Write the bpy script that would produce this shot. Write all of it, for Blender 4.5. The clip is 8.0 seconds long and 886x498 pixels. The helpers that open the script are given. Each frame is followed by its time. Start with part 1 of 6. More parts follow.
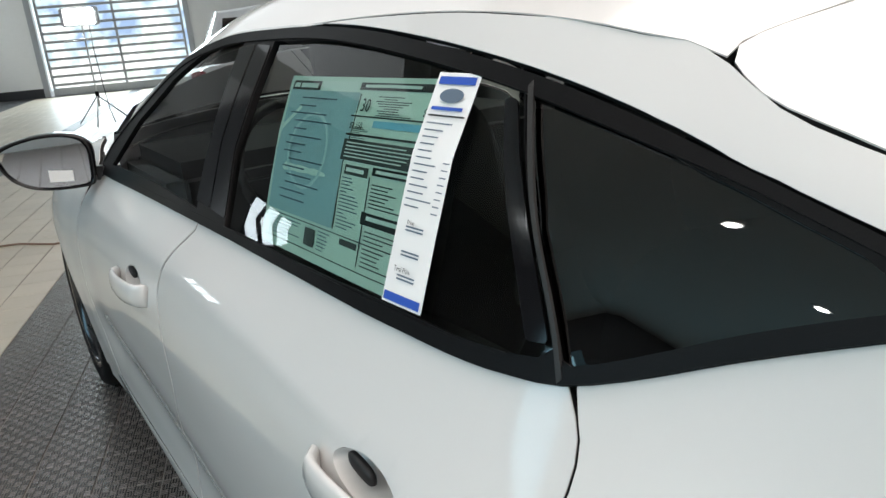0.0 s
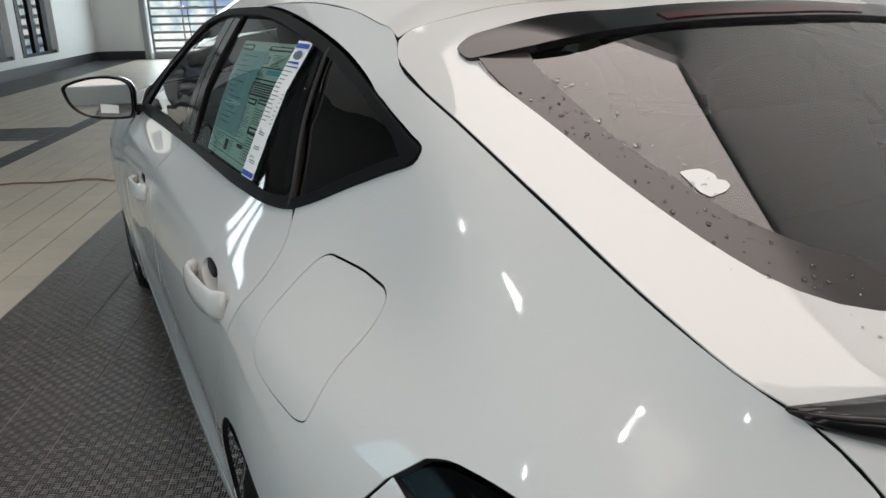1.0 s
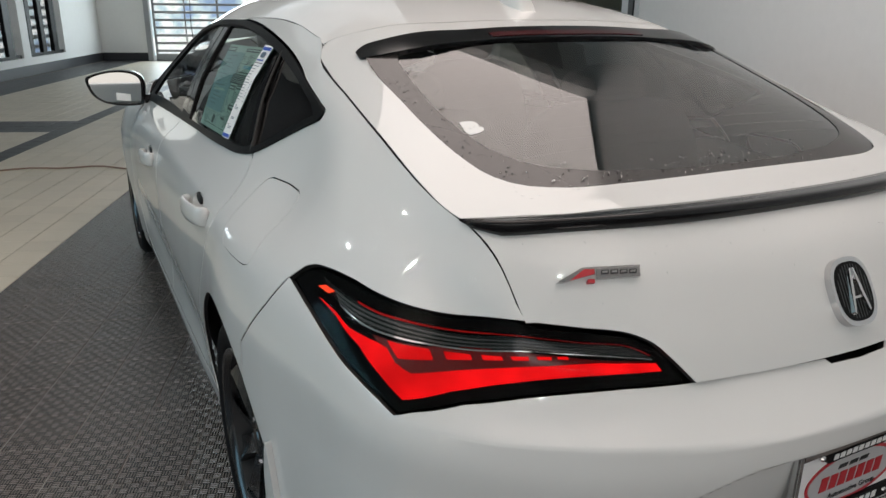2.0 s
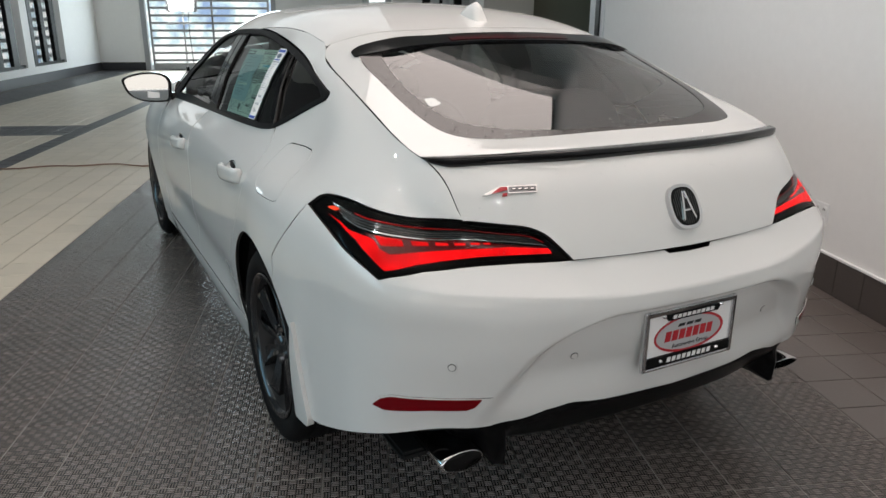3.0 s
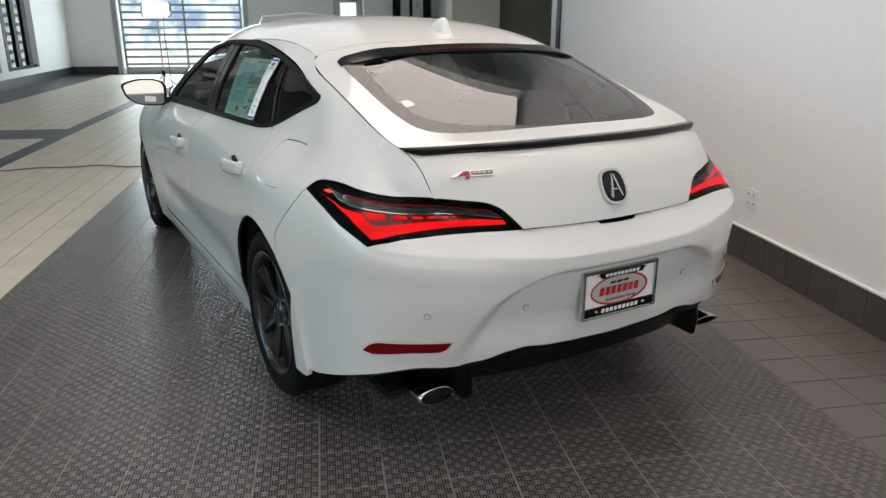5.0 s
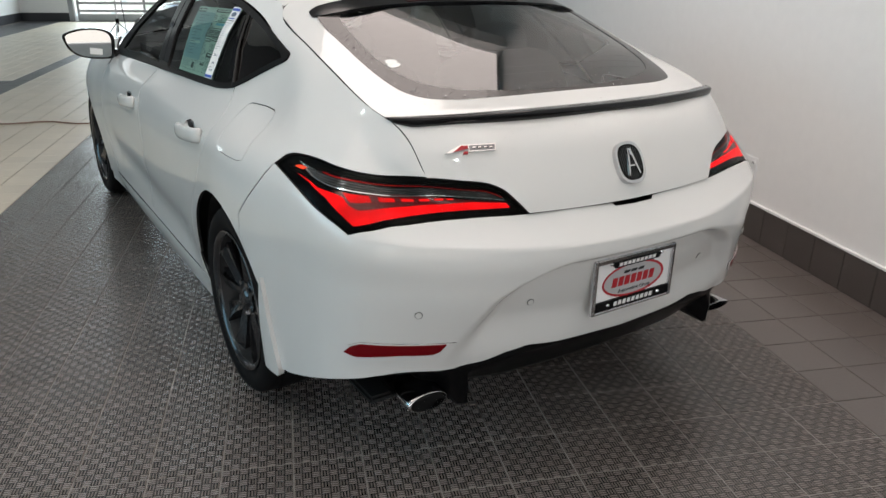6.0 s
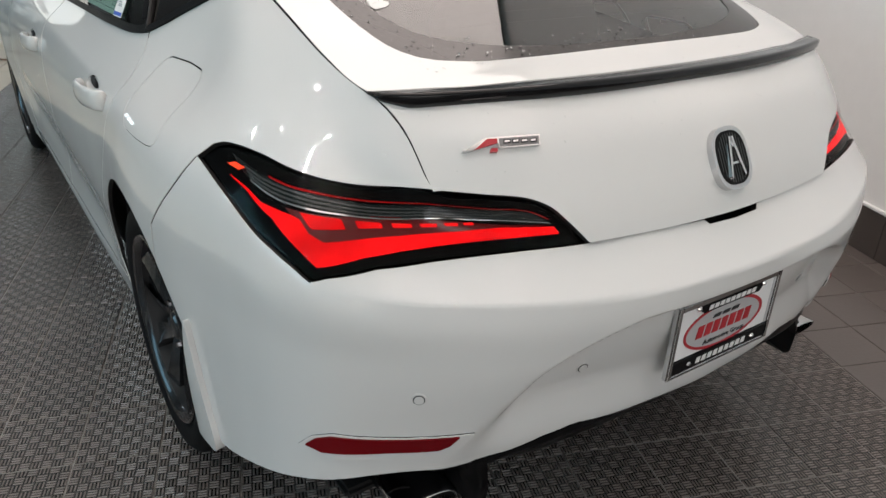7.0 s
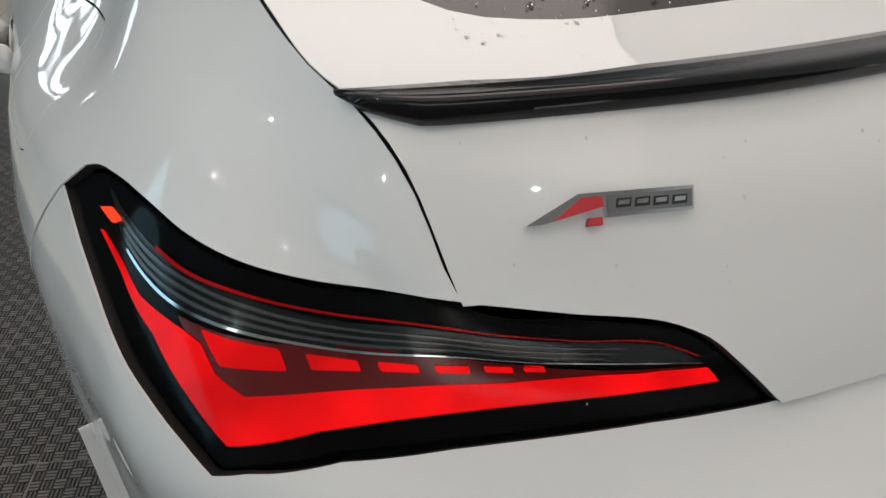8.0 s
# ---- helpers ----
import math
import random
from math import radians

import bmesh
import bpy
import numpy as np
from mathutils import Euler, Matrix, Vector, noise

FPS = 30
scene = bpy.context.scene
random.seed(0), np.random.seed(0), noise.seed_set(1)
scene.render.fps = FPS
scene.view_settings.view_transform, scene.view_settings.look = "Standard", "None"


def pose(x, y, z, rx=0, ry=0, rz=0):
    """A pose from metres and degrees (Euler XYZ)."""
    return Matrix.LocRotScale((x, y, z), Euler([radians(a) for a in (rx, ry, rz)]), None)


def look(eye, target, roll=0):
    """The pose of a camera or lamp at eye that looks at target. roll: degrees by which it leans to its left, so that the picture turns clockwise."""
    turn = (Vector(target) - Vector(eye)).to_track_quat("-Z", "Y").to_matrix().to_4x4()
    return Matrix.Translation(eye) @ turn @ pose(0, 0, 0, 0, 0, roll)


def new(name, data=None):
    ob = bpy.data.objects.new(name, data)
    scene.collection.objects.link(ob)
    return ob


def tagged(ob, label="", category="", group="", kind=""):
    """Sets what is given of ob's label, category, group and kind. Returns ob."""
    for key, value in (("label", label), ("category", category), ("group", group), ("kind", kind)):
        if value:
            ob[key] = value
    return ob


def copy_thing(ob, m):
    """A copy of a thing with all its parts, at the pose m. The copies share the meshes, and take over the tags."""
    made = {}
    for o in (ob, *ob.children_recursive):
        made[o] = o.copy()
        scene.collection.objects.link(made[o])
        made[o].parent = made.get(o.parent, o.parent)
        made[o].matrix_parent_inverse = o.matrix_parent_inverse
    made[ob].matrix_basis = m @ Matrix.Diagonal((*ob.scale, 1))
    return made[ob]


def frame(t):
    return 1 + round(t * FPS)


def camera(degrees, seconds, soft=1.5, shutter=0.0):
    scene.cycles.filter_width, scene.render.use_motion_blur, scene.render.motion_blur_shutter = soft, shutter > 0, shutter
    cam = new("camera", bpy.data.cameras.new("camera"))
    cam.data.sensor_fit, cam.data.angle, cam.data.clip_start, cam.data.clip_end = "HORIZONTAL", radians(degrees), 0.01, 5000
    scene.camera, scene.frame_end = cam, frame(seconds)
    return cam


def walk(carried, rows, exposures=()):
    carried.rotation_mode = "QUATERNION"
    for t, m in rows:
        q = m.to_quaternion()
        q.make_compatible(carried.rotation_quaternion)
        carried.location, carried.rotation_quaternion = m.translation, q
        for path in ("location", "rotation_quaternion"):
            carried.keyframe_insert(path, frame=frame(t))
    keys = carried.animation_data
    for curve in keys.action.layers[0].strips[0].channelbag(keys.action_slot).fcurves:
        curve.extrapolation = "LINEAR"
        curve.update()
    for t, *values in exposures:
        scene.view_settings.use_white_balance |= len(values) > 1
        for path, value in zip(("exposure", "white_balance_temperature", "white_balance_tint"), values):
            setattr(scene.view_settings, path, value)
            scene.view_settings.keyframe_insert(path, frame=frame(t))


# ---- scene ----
cam = camera(62.5, 8.0)
PATH = [
    (0, (-1.147, 0.824, 1.318), (-0.107, 2.41, 0.684), -4.6),
    (0.5, (-1.115, 0.479, 1.319), (-0.226, 2.145, 0.661), -3.0),
    (1, (-1.059, 0.133, 1.314), (-0.2, 1.818, 0.664), -0.8),
    (1.5, (-1.096, -0.214, 1.333), (-0.237, 1.473, 0.689), 0.0),
    (2, (-1.155, -0.542, 1.343), (-0.285, 1.146, 0.716), 0.6),
    (2.2, (-1.188, -0.667, 1.34), (-0.313, 1.02, 0.717), 0.5),
    (3.3, (-1.471, -1.312, 1.353), (-0.575, 0.375, 0.761), 0.2),
    (3.5, (-1.508, -1.412, 1.354), (-0.609, 0.277, 0.771), 0.1),
    (4, (-1.567, -1.53, 1.386), (-0.654, 0.153, 0.807), -0.2),
    (4.5, (-1.607, -1.556, 1.398), (-0.677, 0.118, 0.82), -0.2),
    (6, (-1.503, -1.21, 1.384), (-0.49, 0.358, 0.666), 1.0),
    (6.5, (-1.34, -0.933, 1.366), (-0.314, 0.592, 0.577), 1.4),
    (7, (-1.179, -0.596, 1.321), (-0.154, 0.878, 0.439), 2.0),
    (7.5, (-0.989, -0.32, 1.277), (-0.035, 1.145, 0.306), 1.7),
    (8, (-0.804, -0.087, 1.227), (-0.006, 1.402, 0.156), 0.7),
]
walk(cam, [(t, look(eye, target, roll)) for t, eye, target, roll in PATH],
     exposures=[(0, .46), (.5, .04), (1, -.12), (1.5, -.06), (2, -.06), (3.5, .22), (4.5, .22), (6, .28), (7, .27), (7.5, .16), (8, -.10)])

from mathutils import geometry

# ---- world, lights ----
world = bpy.data.worlds.new("world")
scene.world = world
world.use_nodes = True
sky = world.node_tree.nodes.new("ShaderNodeTexSky")
sky.sky_type, sky.sun_disc = "NISHITA", False
sky.sun_elevation, sky.sun_rotation = radians(45), radians(30)
bg = world.node_tree.nodes["Background"]
bg.inputs["Strength"].default_value = 0.12
world.node_tree.links.new(sky.outputs[0], bg.inputs[0])
scene.view_settings.exposure = 0.0

# the room's own axes: a to the right wall, b along it, turned against the car
ROOM = Matrix.Translation((-1.2023, 0.8749, 0)) @ Matrix.Rotation(radians(-20.8), 4, "Z")
TILE = 0.205
WALL_R, WALL_L, WALL_F, WALL_B, CEIL = 2.95, -5.85, 18.4, -6.0, 4.2


def area(name, a, b, z, sx, sy, watts, color=(1, 1, 1), tilt=(0, 0, 0)):
    data = bpy.data.lights.new(name, "AREA")
    data.shape, data.size, data.size_y, data.energy, data.color = "RECTANGLE", sx, sy, watts, color
    ob = new(name, data)
    ob.matrix_world = ROOM @ pose(a, b, z, *tilt)
    return ob


# a bright ceiling panel over the car's nose, a softer fill added behind it, and daylight at the door and the left
# windows
panel_light = area("ceiling_panel_light", 1.35, 1.95, 4.17, 3.1, 2.7, 61, (1.0, 0.875, 0.825))
panel_light.data.spread = radians(135)
# unseen fill overhead, added to brighten the car's rear faces
area("rear_ceiling_fill", .6, -1.1, 4.17, 4.6, 2.6, 46, (1.0, 0.865, 0.795))
# broad fill lamp added in the unseen back wall, for the bumper and hatch
area("rear_wall_fill", -.1, -6.1, 1.2, 5.9, 1.9, 62, (1.0, 0.885, 0.82), (90, 0, 0))
area("door_daylight", -3.04, 18.3, 1.6, 3.1, 2.8, 150, (0.80, 0.94, 1.0), (-90, 0, 0))
area("window_daylight", -6.02, 7.5, 1.75, .7, 1.0, 9, (0.82, 0.93, 1.0), (0, -90, 0))
area("clerestory_daylight", -6.02, -1.5, 2.75, 1.8, 8.0, 82, (0.46, 0.85, 1.0), (0, -90, 0))
area("far_ceiling_light", -1.5, 10.5, 4.5, 5.0, 10.0, 74, (0.90, 0.96, 1.0))
# recessed spots in the white ceiling
SPOTS = [(-2.9, 1.25, 13), (-1.8, -0.8, 13), (-4.4, 0.2, 13), (-3.0, -3.2, 13), (-4.4, 3.0, 13), (1.4, -3.0, 13)]
for spot_a, spot_b, watts in SPOTS:
    lamp = area("spot_lamp", spot_a, spot_b, CEIL - .03, .09, .09, watts, (0.92, 0.98, 0.97))
    lamp.data.shape = "DISK"

# ---- materials ----
def mat(name, base, rough=0.5, metal=0.0, coat=0.0, bump=0.0, scale=40.0, vary=0.0, emit=0.0, trans=0.0, ior=1.45, spec=0.5):
    m = bpy.data.materials.new(name)
    m.use_nodes = True
    nt = m.node_tree
    p = nt.nodes["Principled BSDF"]
    p.inputs["Base Color"].default_value = (*base, 1)
    p.inputs["Roughness"].default_value = rough
    p.inputs["Metallic"].default_value = metal
    p.inputs["Coat Weight"].default_value = coat
    p.inputs["Coat Roughness"].default_value = 0.03
    p.inputs["IOR"].default_value = ior
    p.inputs["Specular IOR Level"].default_value = spec
    p.inputs["Transmission Weight"].default_value = trans
    if emit:
        p.inputs["Emission Color"].default_value = (*base, 1)
        p.inputs["Emission Strength"].default_value = emit
    if vary or bump:
        tc = nt.nodes.new("ShaderNodeTexCoord")
        n = nt.nodes.new("ShaderNodeTexNoise")
        n.inputs["Scale"].default_value, n.inputs["Detail"].default_value = scale, 6
        nt.links.new(tc.outputs["Object"], n.inputs["Vector"])
        if vary:
            n2 = nt.nodes.new("ShaderNodeTexNoise")
            n2.inputs["Scale"].default_value = scale / 12
            nt.links.new(tc.outputs["Object"], n2.inputs["Vector"])
            mix = nt.nodes.new("ShaderNodeMath")
            mix.operation = "ADD"
            nt.links.new(n.outputs["Fac"], mix.inputs[0])
            nt.links.new(n2.outputs["Fac"], mix.inputs[1])
            ramp = nt.nodes.new("ShaderNodeMapRange")
            ramp.inputs["From Min"].default_value, ramp.inputs["From Max"].default_value = 0.6, 1.4
            ramp.inputs["To Min"].default_value, ramp.inputs["To Max"].default_value = 1 - vary, 1 + vary
            nt.links.new(mix.outputs[0], ramp.inputs["Value"])
            hsv = nt.nodes.new("ShaderNodeHueSaturation")
            hsv.inputs["Color"].default_value = (*base, 1)
            nt.links.new(ramp.outputs[0], hsv.inputs["Value"])
            nt.links.new(hsv.outputs[0], p.inputs["Base Color"])
        if bump:
            b = nt.nodes.new("ShaderNodeBump")
            b.inputs["Strength"].default_value, b.inputs["Distance"].default_value = bump, 0.002
            nt.links.new(n.outputs["Fac"], b.inputs["Height"])
            nt.links.new(b.outputs[0], p.inputs["Normal"])
    return m


PAINT = mat("white_pearl_paint", (0.64, 0.64, 0.63), 0.45, coat=1.0, spec=0.3)
RUBBER = mat("tyre_rubber", (0.008, 0.008, 0.0085), 0.65, bump=0.2, scale=120, spec=0.12)
WALL = mat("white_wall_paint", (0.82, 0.81, 0.80), 0.6, bump=0.1, scale=200, vary=0.02)


def thin_glass(name, tint, gloss=1.8, rough=0.0):
    """A pane: tinted see-through, with the mirror's share rising at flat angles."""
    m = bpy.data.materials.new(name)
    m.use_nodes = True
    nt = m.node_tree
    nt.nodes.clear()
    out = nt.nodes.new("ShaderNodeOutputMaterial")
    mix = nt.nodes.new("ShaderNodeMixShader")
    tr = nt.nodes.new("ShaderNodeBsdfTransparent")
    tr.inputs[0].default_value = (*tint, 1)
    gl = nt.nodes.new("ShaderNodeBsdfGlossy")
    gl.inputs["Roughness"].default_value = rough
    fr = nt.nodes.new("ShaderNodeFresnel")
    fr.inputs["IOR"].default_value = 1.5
    add = nt.nodes.new("ShaderNodeMath")
    add.operation, add.use_clamp = "MULTIPLY", True
    add.inputs[1].default_value = gloss
    nt.links.new(fr.outputs[0], add.inputs[0])
    nt.links.new(add.outputs[0], mix.inputs[0])
    nt.links.new(tr.outputs[0], mix.inputs[1])
    nt.links.new(gl.outputs[0], mix.inputs[2])
    nt.links.new(mix.outputs[0], out.inputs[0])
    return m


def glow_mat(name, color, strength):
    """A lit light guide: uneven glow behind dark red plastic."""
    m = mat(name, (0.06, 0.001, 0.001), 0.5, spec=0.05)
    nt = m.node_tree
    p = nt.nodes["Principled BSDF"]
    tc = nt.nodes.new("ShaderNodeTexCoord")
    n = nt.nodes.new("ShaderNodeTexNoise")
    n.inputs["Scale"].default_value, n.inputs["Detail"].default_value = 9, 2
    r = nt.nodes.new("ShaderNodeMapRange")
    r.inputs["From Min"].default_value, r.inputs["From Max"].default_value = 0.3, 0.65
    r.inputs["To Min"].default_value, r.inputs["To Max"].default_value = strength * .45, strength
    nt.links.new(tc.outputs["Object"], n.inputs["Vector"])
    nt.links.new(n.outputs["Fac"], r.inputs["Value"])
    nt.links.new(r.outputs[0], p.inputs["Emission Strength"])
    p.inputs["Emission Color"].default_value = (*color, 1)
    return m


GLASS_SIDE = thin_glass("side_glass", (0.78, 0.87, 0.82), 1.1)
GLASS_DARK = thin_glass("privacy_glass", (0.07, 0.075, 0.07), 2.6)
GLASS_REAR = thin_glass("rear_window_glass", (0.55, 0.63, 0.59), 1.6)
CLEAR = thin_glass("clear_lens", (0.96, 0.96, 0.96), 0.5)
LENS = thin_glass("lamp_lens", (0.97, 0.97, 0.97), 0.2)
BLACK = mat("black_trim", (0.005, 0.005, 0.0055), 0.4, bump=0.15, scale=400, spec=0.12)
GLOSS_BLACK = mat("gloss_black", (0.005, 0.005, 0.006), 0.08, spec=0.4)
VALANCE = mat("dark_valance_plastic", (0.004, 0.004, 0.0045), 0.3, spec=0.12)
BRAKE_RED = mat("unlit_red_lens", (0.05, 0.002, 0.004), 0.15)
FRIT = mat("glass_print", (0.03, 0.026, 0.025), 0.18)
LAMP_BLACK = mat("lamp_housing", (0.002, 0.002, 0.002), 0.4, spec=0.02)
LAMP_RED = glow_mat("lit_red", (1.0, 0.004, 0.006), 1.15)
LAMP_DEEP = mat("dark_red_reflector", (0.10, 0.002, 0.003), 0.25)
LAMP_MARK = glow_mat("lit_marker", (1.0, 0.06, 0.02), 1.4)
LAMP_LINE = glow_mat("lit_red_line", (0.5, 0.004, 0.006), 0.5)
LAMP_SMOKE = mat("smoked_lens", (0.010, 0.012, 0.012), 0.12, spec=0.3)
LAMP_RIB = mat("lens_rib", (0.05, 0.055, 0.055), 0.15)
RED_LENS = mat("dark_red_lens", (0.14, 0.002, 0.005), 0.12, spec=0.3)
CHROME = mat("chrome", (0.62, 0.62, 0.63), 0.08, metal=1.0)
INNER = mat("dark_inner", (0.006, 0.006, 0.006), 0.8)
LINER = mat("headliner_cloth", (0.10, 0.10, 0.095), 0.9, bump=0.3, scale=500)
LINER_DARK = mat("dark_soft_plastic", (0.012, 0.012, 0.013), 0.6)
SEAT = mat("black_seat_cloth", (0.016, 0.016, 0.017), 0.75, bump=0.4, scale=300, vary=0.15)
RIM = mat("dark_wheel_paint", (0.055, 0.056, 0.060), 0.20, metal=0.8, coat=0.5)
SEAL = mat("dark_rubber_seal", (0.015, 0.015, 0.015), 0.5, bump=0.3, scale=300)
BRUSHED = mat("brushed_metal", (0.22, 0.22, 0.225), 0.3, metal=1.0)
STEEL = mat("brake_steel", (0.25, 0.25, 0.25), 0.35, metal=1.0)
MIRROR = mat("mirror_glass", (0.42, 0.44, 0.44), 0.02, metal=1.0)
PAPER = mat("white_paper", (0.8, 0.8, 0.79), 0.6)
PAPER_GREEN = mat("sticker_paper", (0.62, 0.74, 0.66), 0.55)
PLATE_WHITE = mat("plate_white", (0.78, 0.78, 0.78), 0.35)
PRINT_RED = mat("red_print", (0.42, 0.02, 0.03), 0.35)
PRINT_GREY = mat("grey_print", (0.42, 0.42, 0.43), 0.35)
PRINT_DARK = mat("black_print", (0.015, 0.016, 0.018), 0.5)
PRINT_DARKGREY = mat("dark_grey_print", (0.06, 0.065, 0.065), 0.5)
PRINT_BLUE = mat("blue_grey_print", (0.33, 0.49, 0.52), 0.5)
PRINT_PALEBLUE = mat("pale_blue_print", (0.46, 0.62, 0.62), 0.5)
PRINT_BLUE2 = mat("blue_print", (0.02, 0.08, 0.42), 0.5)
PRINT_SKY = mat("sky_print", (0.22, 0.52, 0.66), 0.5)
PRINT_PALE = mat("pale_print", (0.66, 0.75, 0.70), 0.5)
PRINT_SLATE = mat("slate_print", (0.10, 0.14, 0.19), 0.5)
WIRE = mat("heating_wire", (0.03, 0.025, 0.02), 0.6)
WATER = thin_glass("water", (0.85, 0.87, 0.87))
WALL_WARM = mat("beige_wall_paint", (0.62, 0.58, 0.53), 0.6, bump=0.1, scale=200, vary=0.02)
OLIVE = mat("grey_green_paint", (0.24, 0.24, 0.19), 0.6, vary=0.02, scale=60)
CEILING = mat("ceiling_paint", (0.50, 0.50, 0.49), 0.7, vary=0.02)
GROUT = mat("grout", (0.20, 0.185, 0.17), 0.8, vary=0.25, scale=60)
ALU = mat("aluminium", (0.42, 0.43, 0.45), 0.4, metal=0.6, vary=0.05)
ALU_PALE = mat("pale_metal_paint", (0.55, 0.56, 0.57), 0.45, vary=0.03)
LOUVRE = mat("louvre", (0.45, 0.46, 0.48), 0.5, vary=0.05)
PAVING = mat("paving", (0.5, 0.5, 0.48), 0.8, vary=0.1)
CORD = mat("brown_cord", (0.22, 0.13, 0.09), 0.5)
PAINT_GREY = mat("white_car_paint", (0.7, 0.7, 0.7), 0.35, coat=0.8)
LED = mat("led_panel", (1.0, 0.99, 0.97), 0.5, emit=14.0)
SPOT = mat("spot_bulb", (1.0, 0.96, 0.90), 0.5, emit=15.0)
WALL_DARK = mat("dark_grey_wall_paint", (0.10, 0.10, 0.105), 0.6, bump=0.1, scale=200, vary=0.03)


def outside_mat():
    """Overexposed daylight with soft blots of blue and green."""
    m = bpy.data.materials.new("daylight_outside")
    m.use_nodes = True
    nt = m.node_tree
    nt.nodes.clear()
    out = nt.nodes.new("ShaderNodeOutputMaterial")
    em = nt.nodes.new("ShaderNodeEmission")
    tc = nt.nodes.new("ShaderNodeTexCoord")
    n = nt.nodes.new("ShaderNodeTexNoise")
    n.inputs["Scale"].default_value, n.inputs["Detail"].default_value = 1.6, 3
    r = nt.nodes.new("ShaderNodeValToRGB")
    e = r.color_ramp.elements
    e[0].position, e[0].color = 0.34, (0.30, 0.42, 0.62, 1)
    e[1].position, e[1].color = 0.56, (1.0, 1.0, 1.0, 1)
    k = r.color_ramp.elements.new(0.46)
    k.color = (0.62, 0.78, 0.80, 1)
    k = r.color_ramp.elements.new(0.70)
    k.color = (0.62, 0.80, 0.66, 1)
    nt.links.new(tc.outputs["Object"], n.inputs["Vector"])
    nt.links.new(n.outputs["Fac"], r.inputs[0])
    nt.links.new(r.outputs[0], em.inputs[0])
    em.inputs[1].default_value = 1.25
    nt.links.new(em.outputs[0], out.inputs[0])
    return m


OUTSIDE = outside_mat()


def tile_mat(name, base, rough, weave=True, vary=0.16, spec=0.5):
    """Quarry tile; weave: rows of three short ridges, turned from cell to cell, their glare and shade put into the
    colour.
    """
    m = mat(name, base, rough, spec=spec)
    nt = m.node_tree
    p = nt.nodes["Principled BSDF"]

    def math_node(op, a, b=None, clamp=False):
        n = nt.nodes.new("ShaderNodeMath")
        n.operation, n.use_clamp = op, clamp
        for i, x in enumerate((a, b)):
            if x is None:
                continue
            if isinstance(x, (int, float)):
                n.inputs[i].default_value = x
            else:
                nt.links.new(x, n.inputs[i])
        return n.outputs[0]

    geo = nt.nodes.new("ShaderNodeTexCoord")
    src = geo.outputs["Object"]
    info = nt.nodes.new("ShaderNodeObjectInfo")
    isl = nt.nodes.new("ShaderNodeNewGeometry")
    rnd = math_node("FRACT", math_node("ADD", info.outputs["Random"], isl.outputs["Random Per Island"]))
    big = nt.nodes.new("ShaderNodeTexNoise")
    big.inputs["Scale"].default_value, big.inputs["Detail"].default_value = 1.7, 4
    fine = nt.nodes.new("ShaderNodeTexNoise")
    fine.inputs["Scale"].default_value, fine.inputs["Detail"].default_value = 90, 3
    geom = nt.nodes.new("ShaderNodeNewGeometry")
    nt.links.new(geom.outputs["Position"], big.inputs["Vector"])
    nt.links.new(geom.outputs["Position"], fine.inputs["Vector"])
    val = math_node("ADD", math_node("MULTIPLY", math_node("SUBTRACT", rnd, .5), vary), math_node("ADD", math_node("MULTIPLY", math_node("SUBTRACT", big.outputs["Fac"], .5), vary * 2.2), math_node("MULTIPLY", math_node("SUBTRACT", fine.outputs["Fac"], .5), vary)))
    hsv = nt.nodes.new("ShaderNodeHueSaturation")
    hsv.inputs["Color"].default_value = (*base, 1)
    nt.links.new(math_node("ADD", val, 1.0), hsv.inputs["Value"])
    nt.links.new(hsv.outputs[0], p.inputs["Base Color"])
    ro = math_node("ADD", math_node("MULTIPLY", math_node("SUBTRACT", big.outputs["Fac"], .5), .10), rough, True)
    nt.links.new(ro, p.inputs["Roughness"])
    bump = nt.nodes.new("ShaderNodeBump")
    bump.inputs["Distance"].default_value = 0.004
    bump.inputs["Strength"].default_value = 0.9 if weave else 0.15
    if weave:
        sep = nt.nodes.new("ShaderNodeSeparateXYZ")
        nt.links.new(src, sep.inputs[0])
        c = 8 / TILE
        x, y = math_node("ADD", math_node("MULTIPLY", sep.outputs[0], c), 400.0), math_node("ADD", math_node("MULTIPLY", sep.outputs[1], c), 400.0)
        par = math_node("MODULO", math_node("ADD", math_node("FLOOR", x), math_node("FLOOR", y)), 2.0)
        fx, fy = math_node("FRACT", x), math_node("FRACT", y)
        along = math_node("ADD", math_node("MULTIPLY", fx, par), math_node("MULTIPLY", fy, math_node("SUBTRACT", 1.0, par)))
        cross = math_node("ADD", math_node("MULTIPLY", fy, par), math_node("MULTIPLY", fx, math_node("SUBTRACT", 1.0, par)))
        tri = math_node("ABSOLUTE", math_node("SUBTRACT", math_node("FRACT", math_node("MULTIPLY", cross, 3.0)), .5))
        ridge = math_node("SUBTRACT", 1.0, math_node("MULTIPLY", math_node("SUBTRACT", tri, .22), 6.0), True)
        ridge = math_node("MINIMUM", ridge, 1.0)
        ends = math_node("MULTIPLY", math_node("SUBTRACT", .47, math_node("ABSOLUTE", math_node("SUBTRACT", along, .5))), 12.0, True)
        height = math_node("MULTIPLY", ridge, math_node("MINIMUM", ends, 1.0))
        # brightness by ridge height and cell turn: glare and groove shade in the colour
        nt.links.new(math_node("ADD", math_node("ADD", math_node("ADD", val, .10), math_node("MULTIPLY", par, .5)), math_node("MULTIPLY", height, 1.4)), hsv.inputs["Value"])
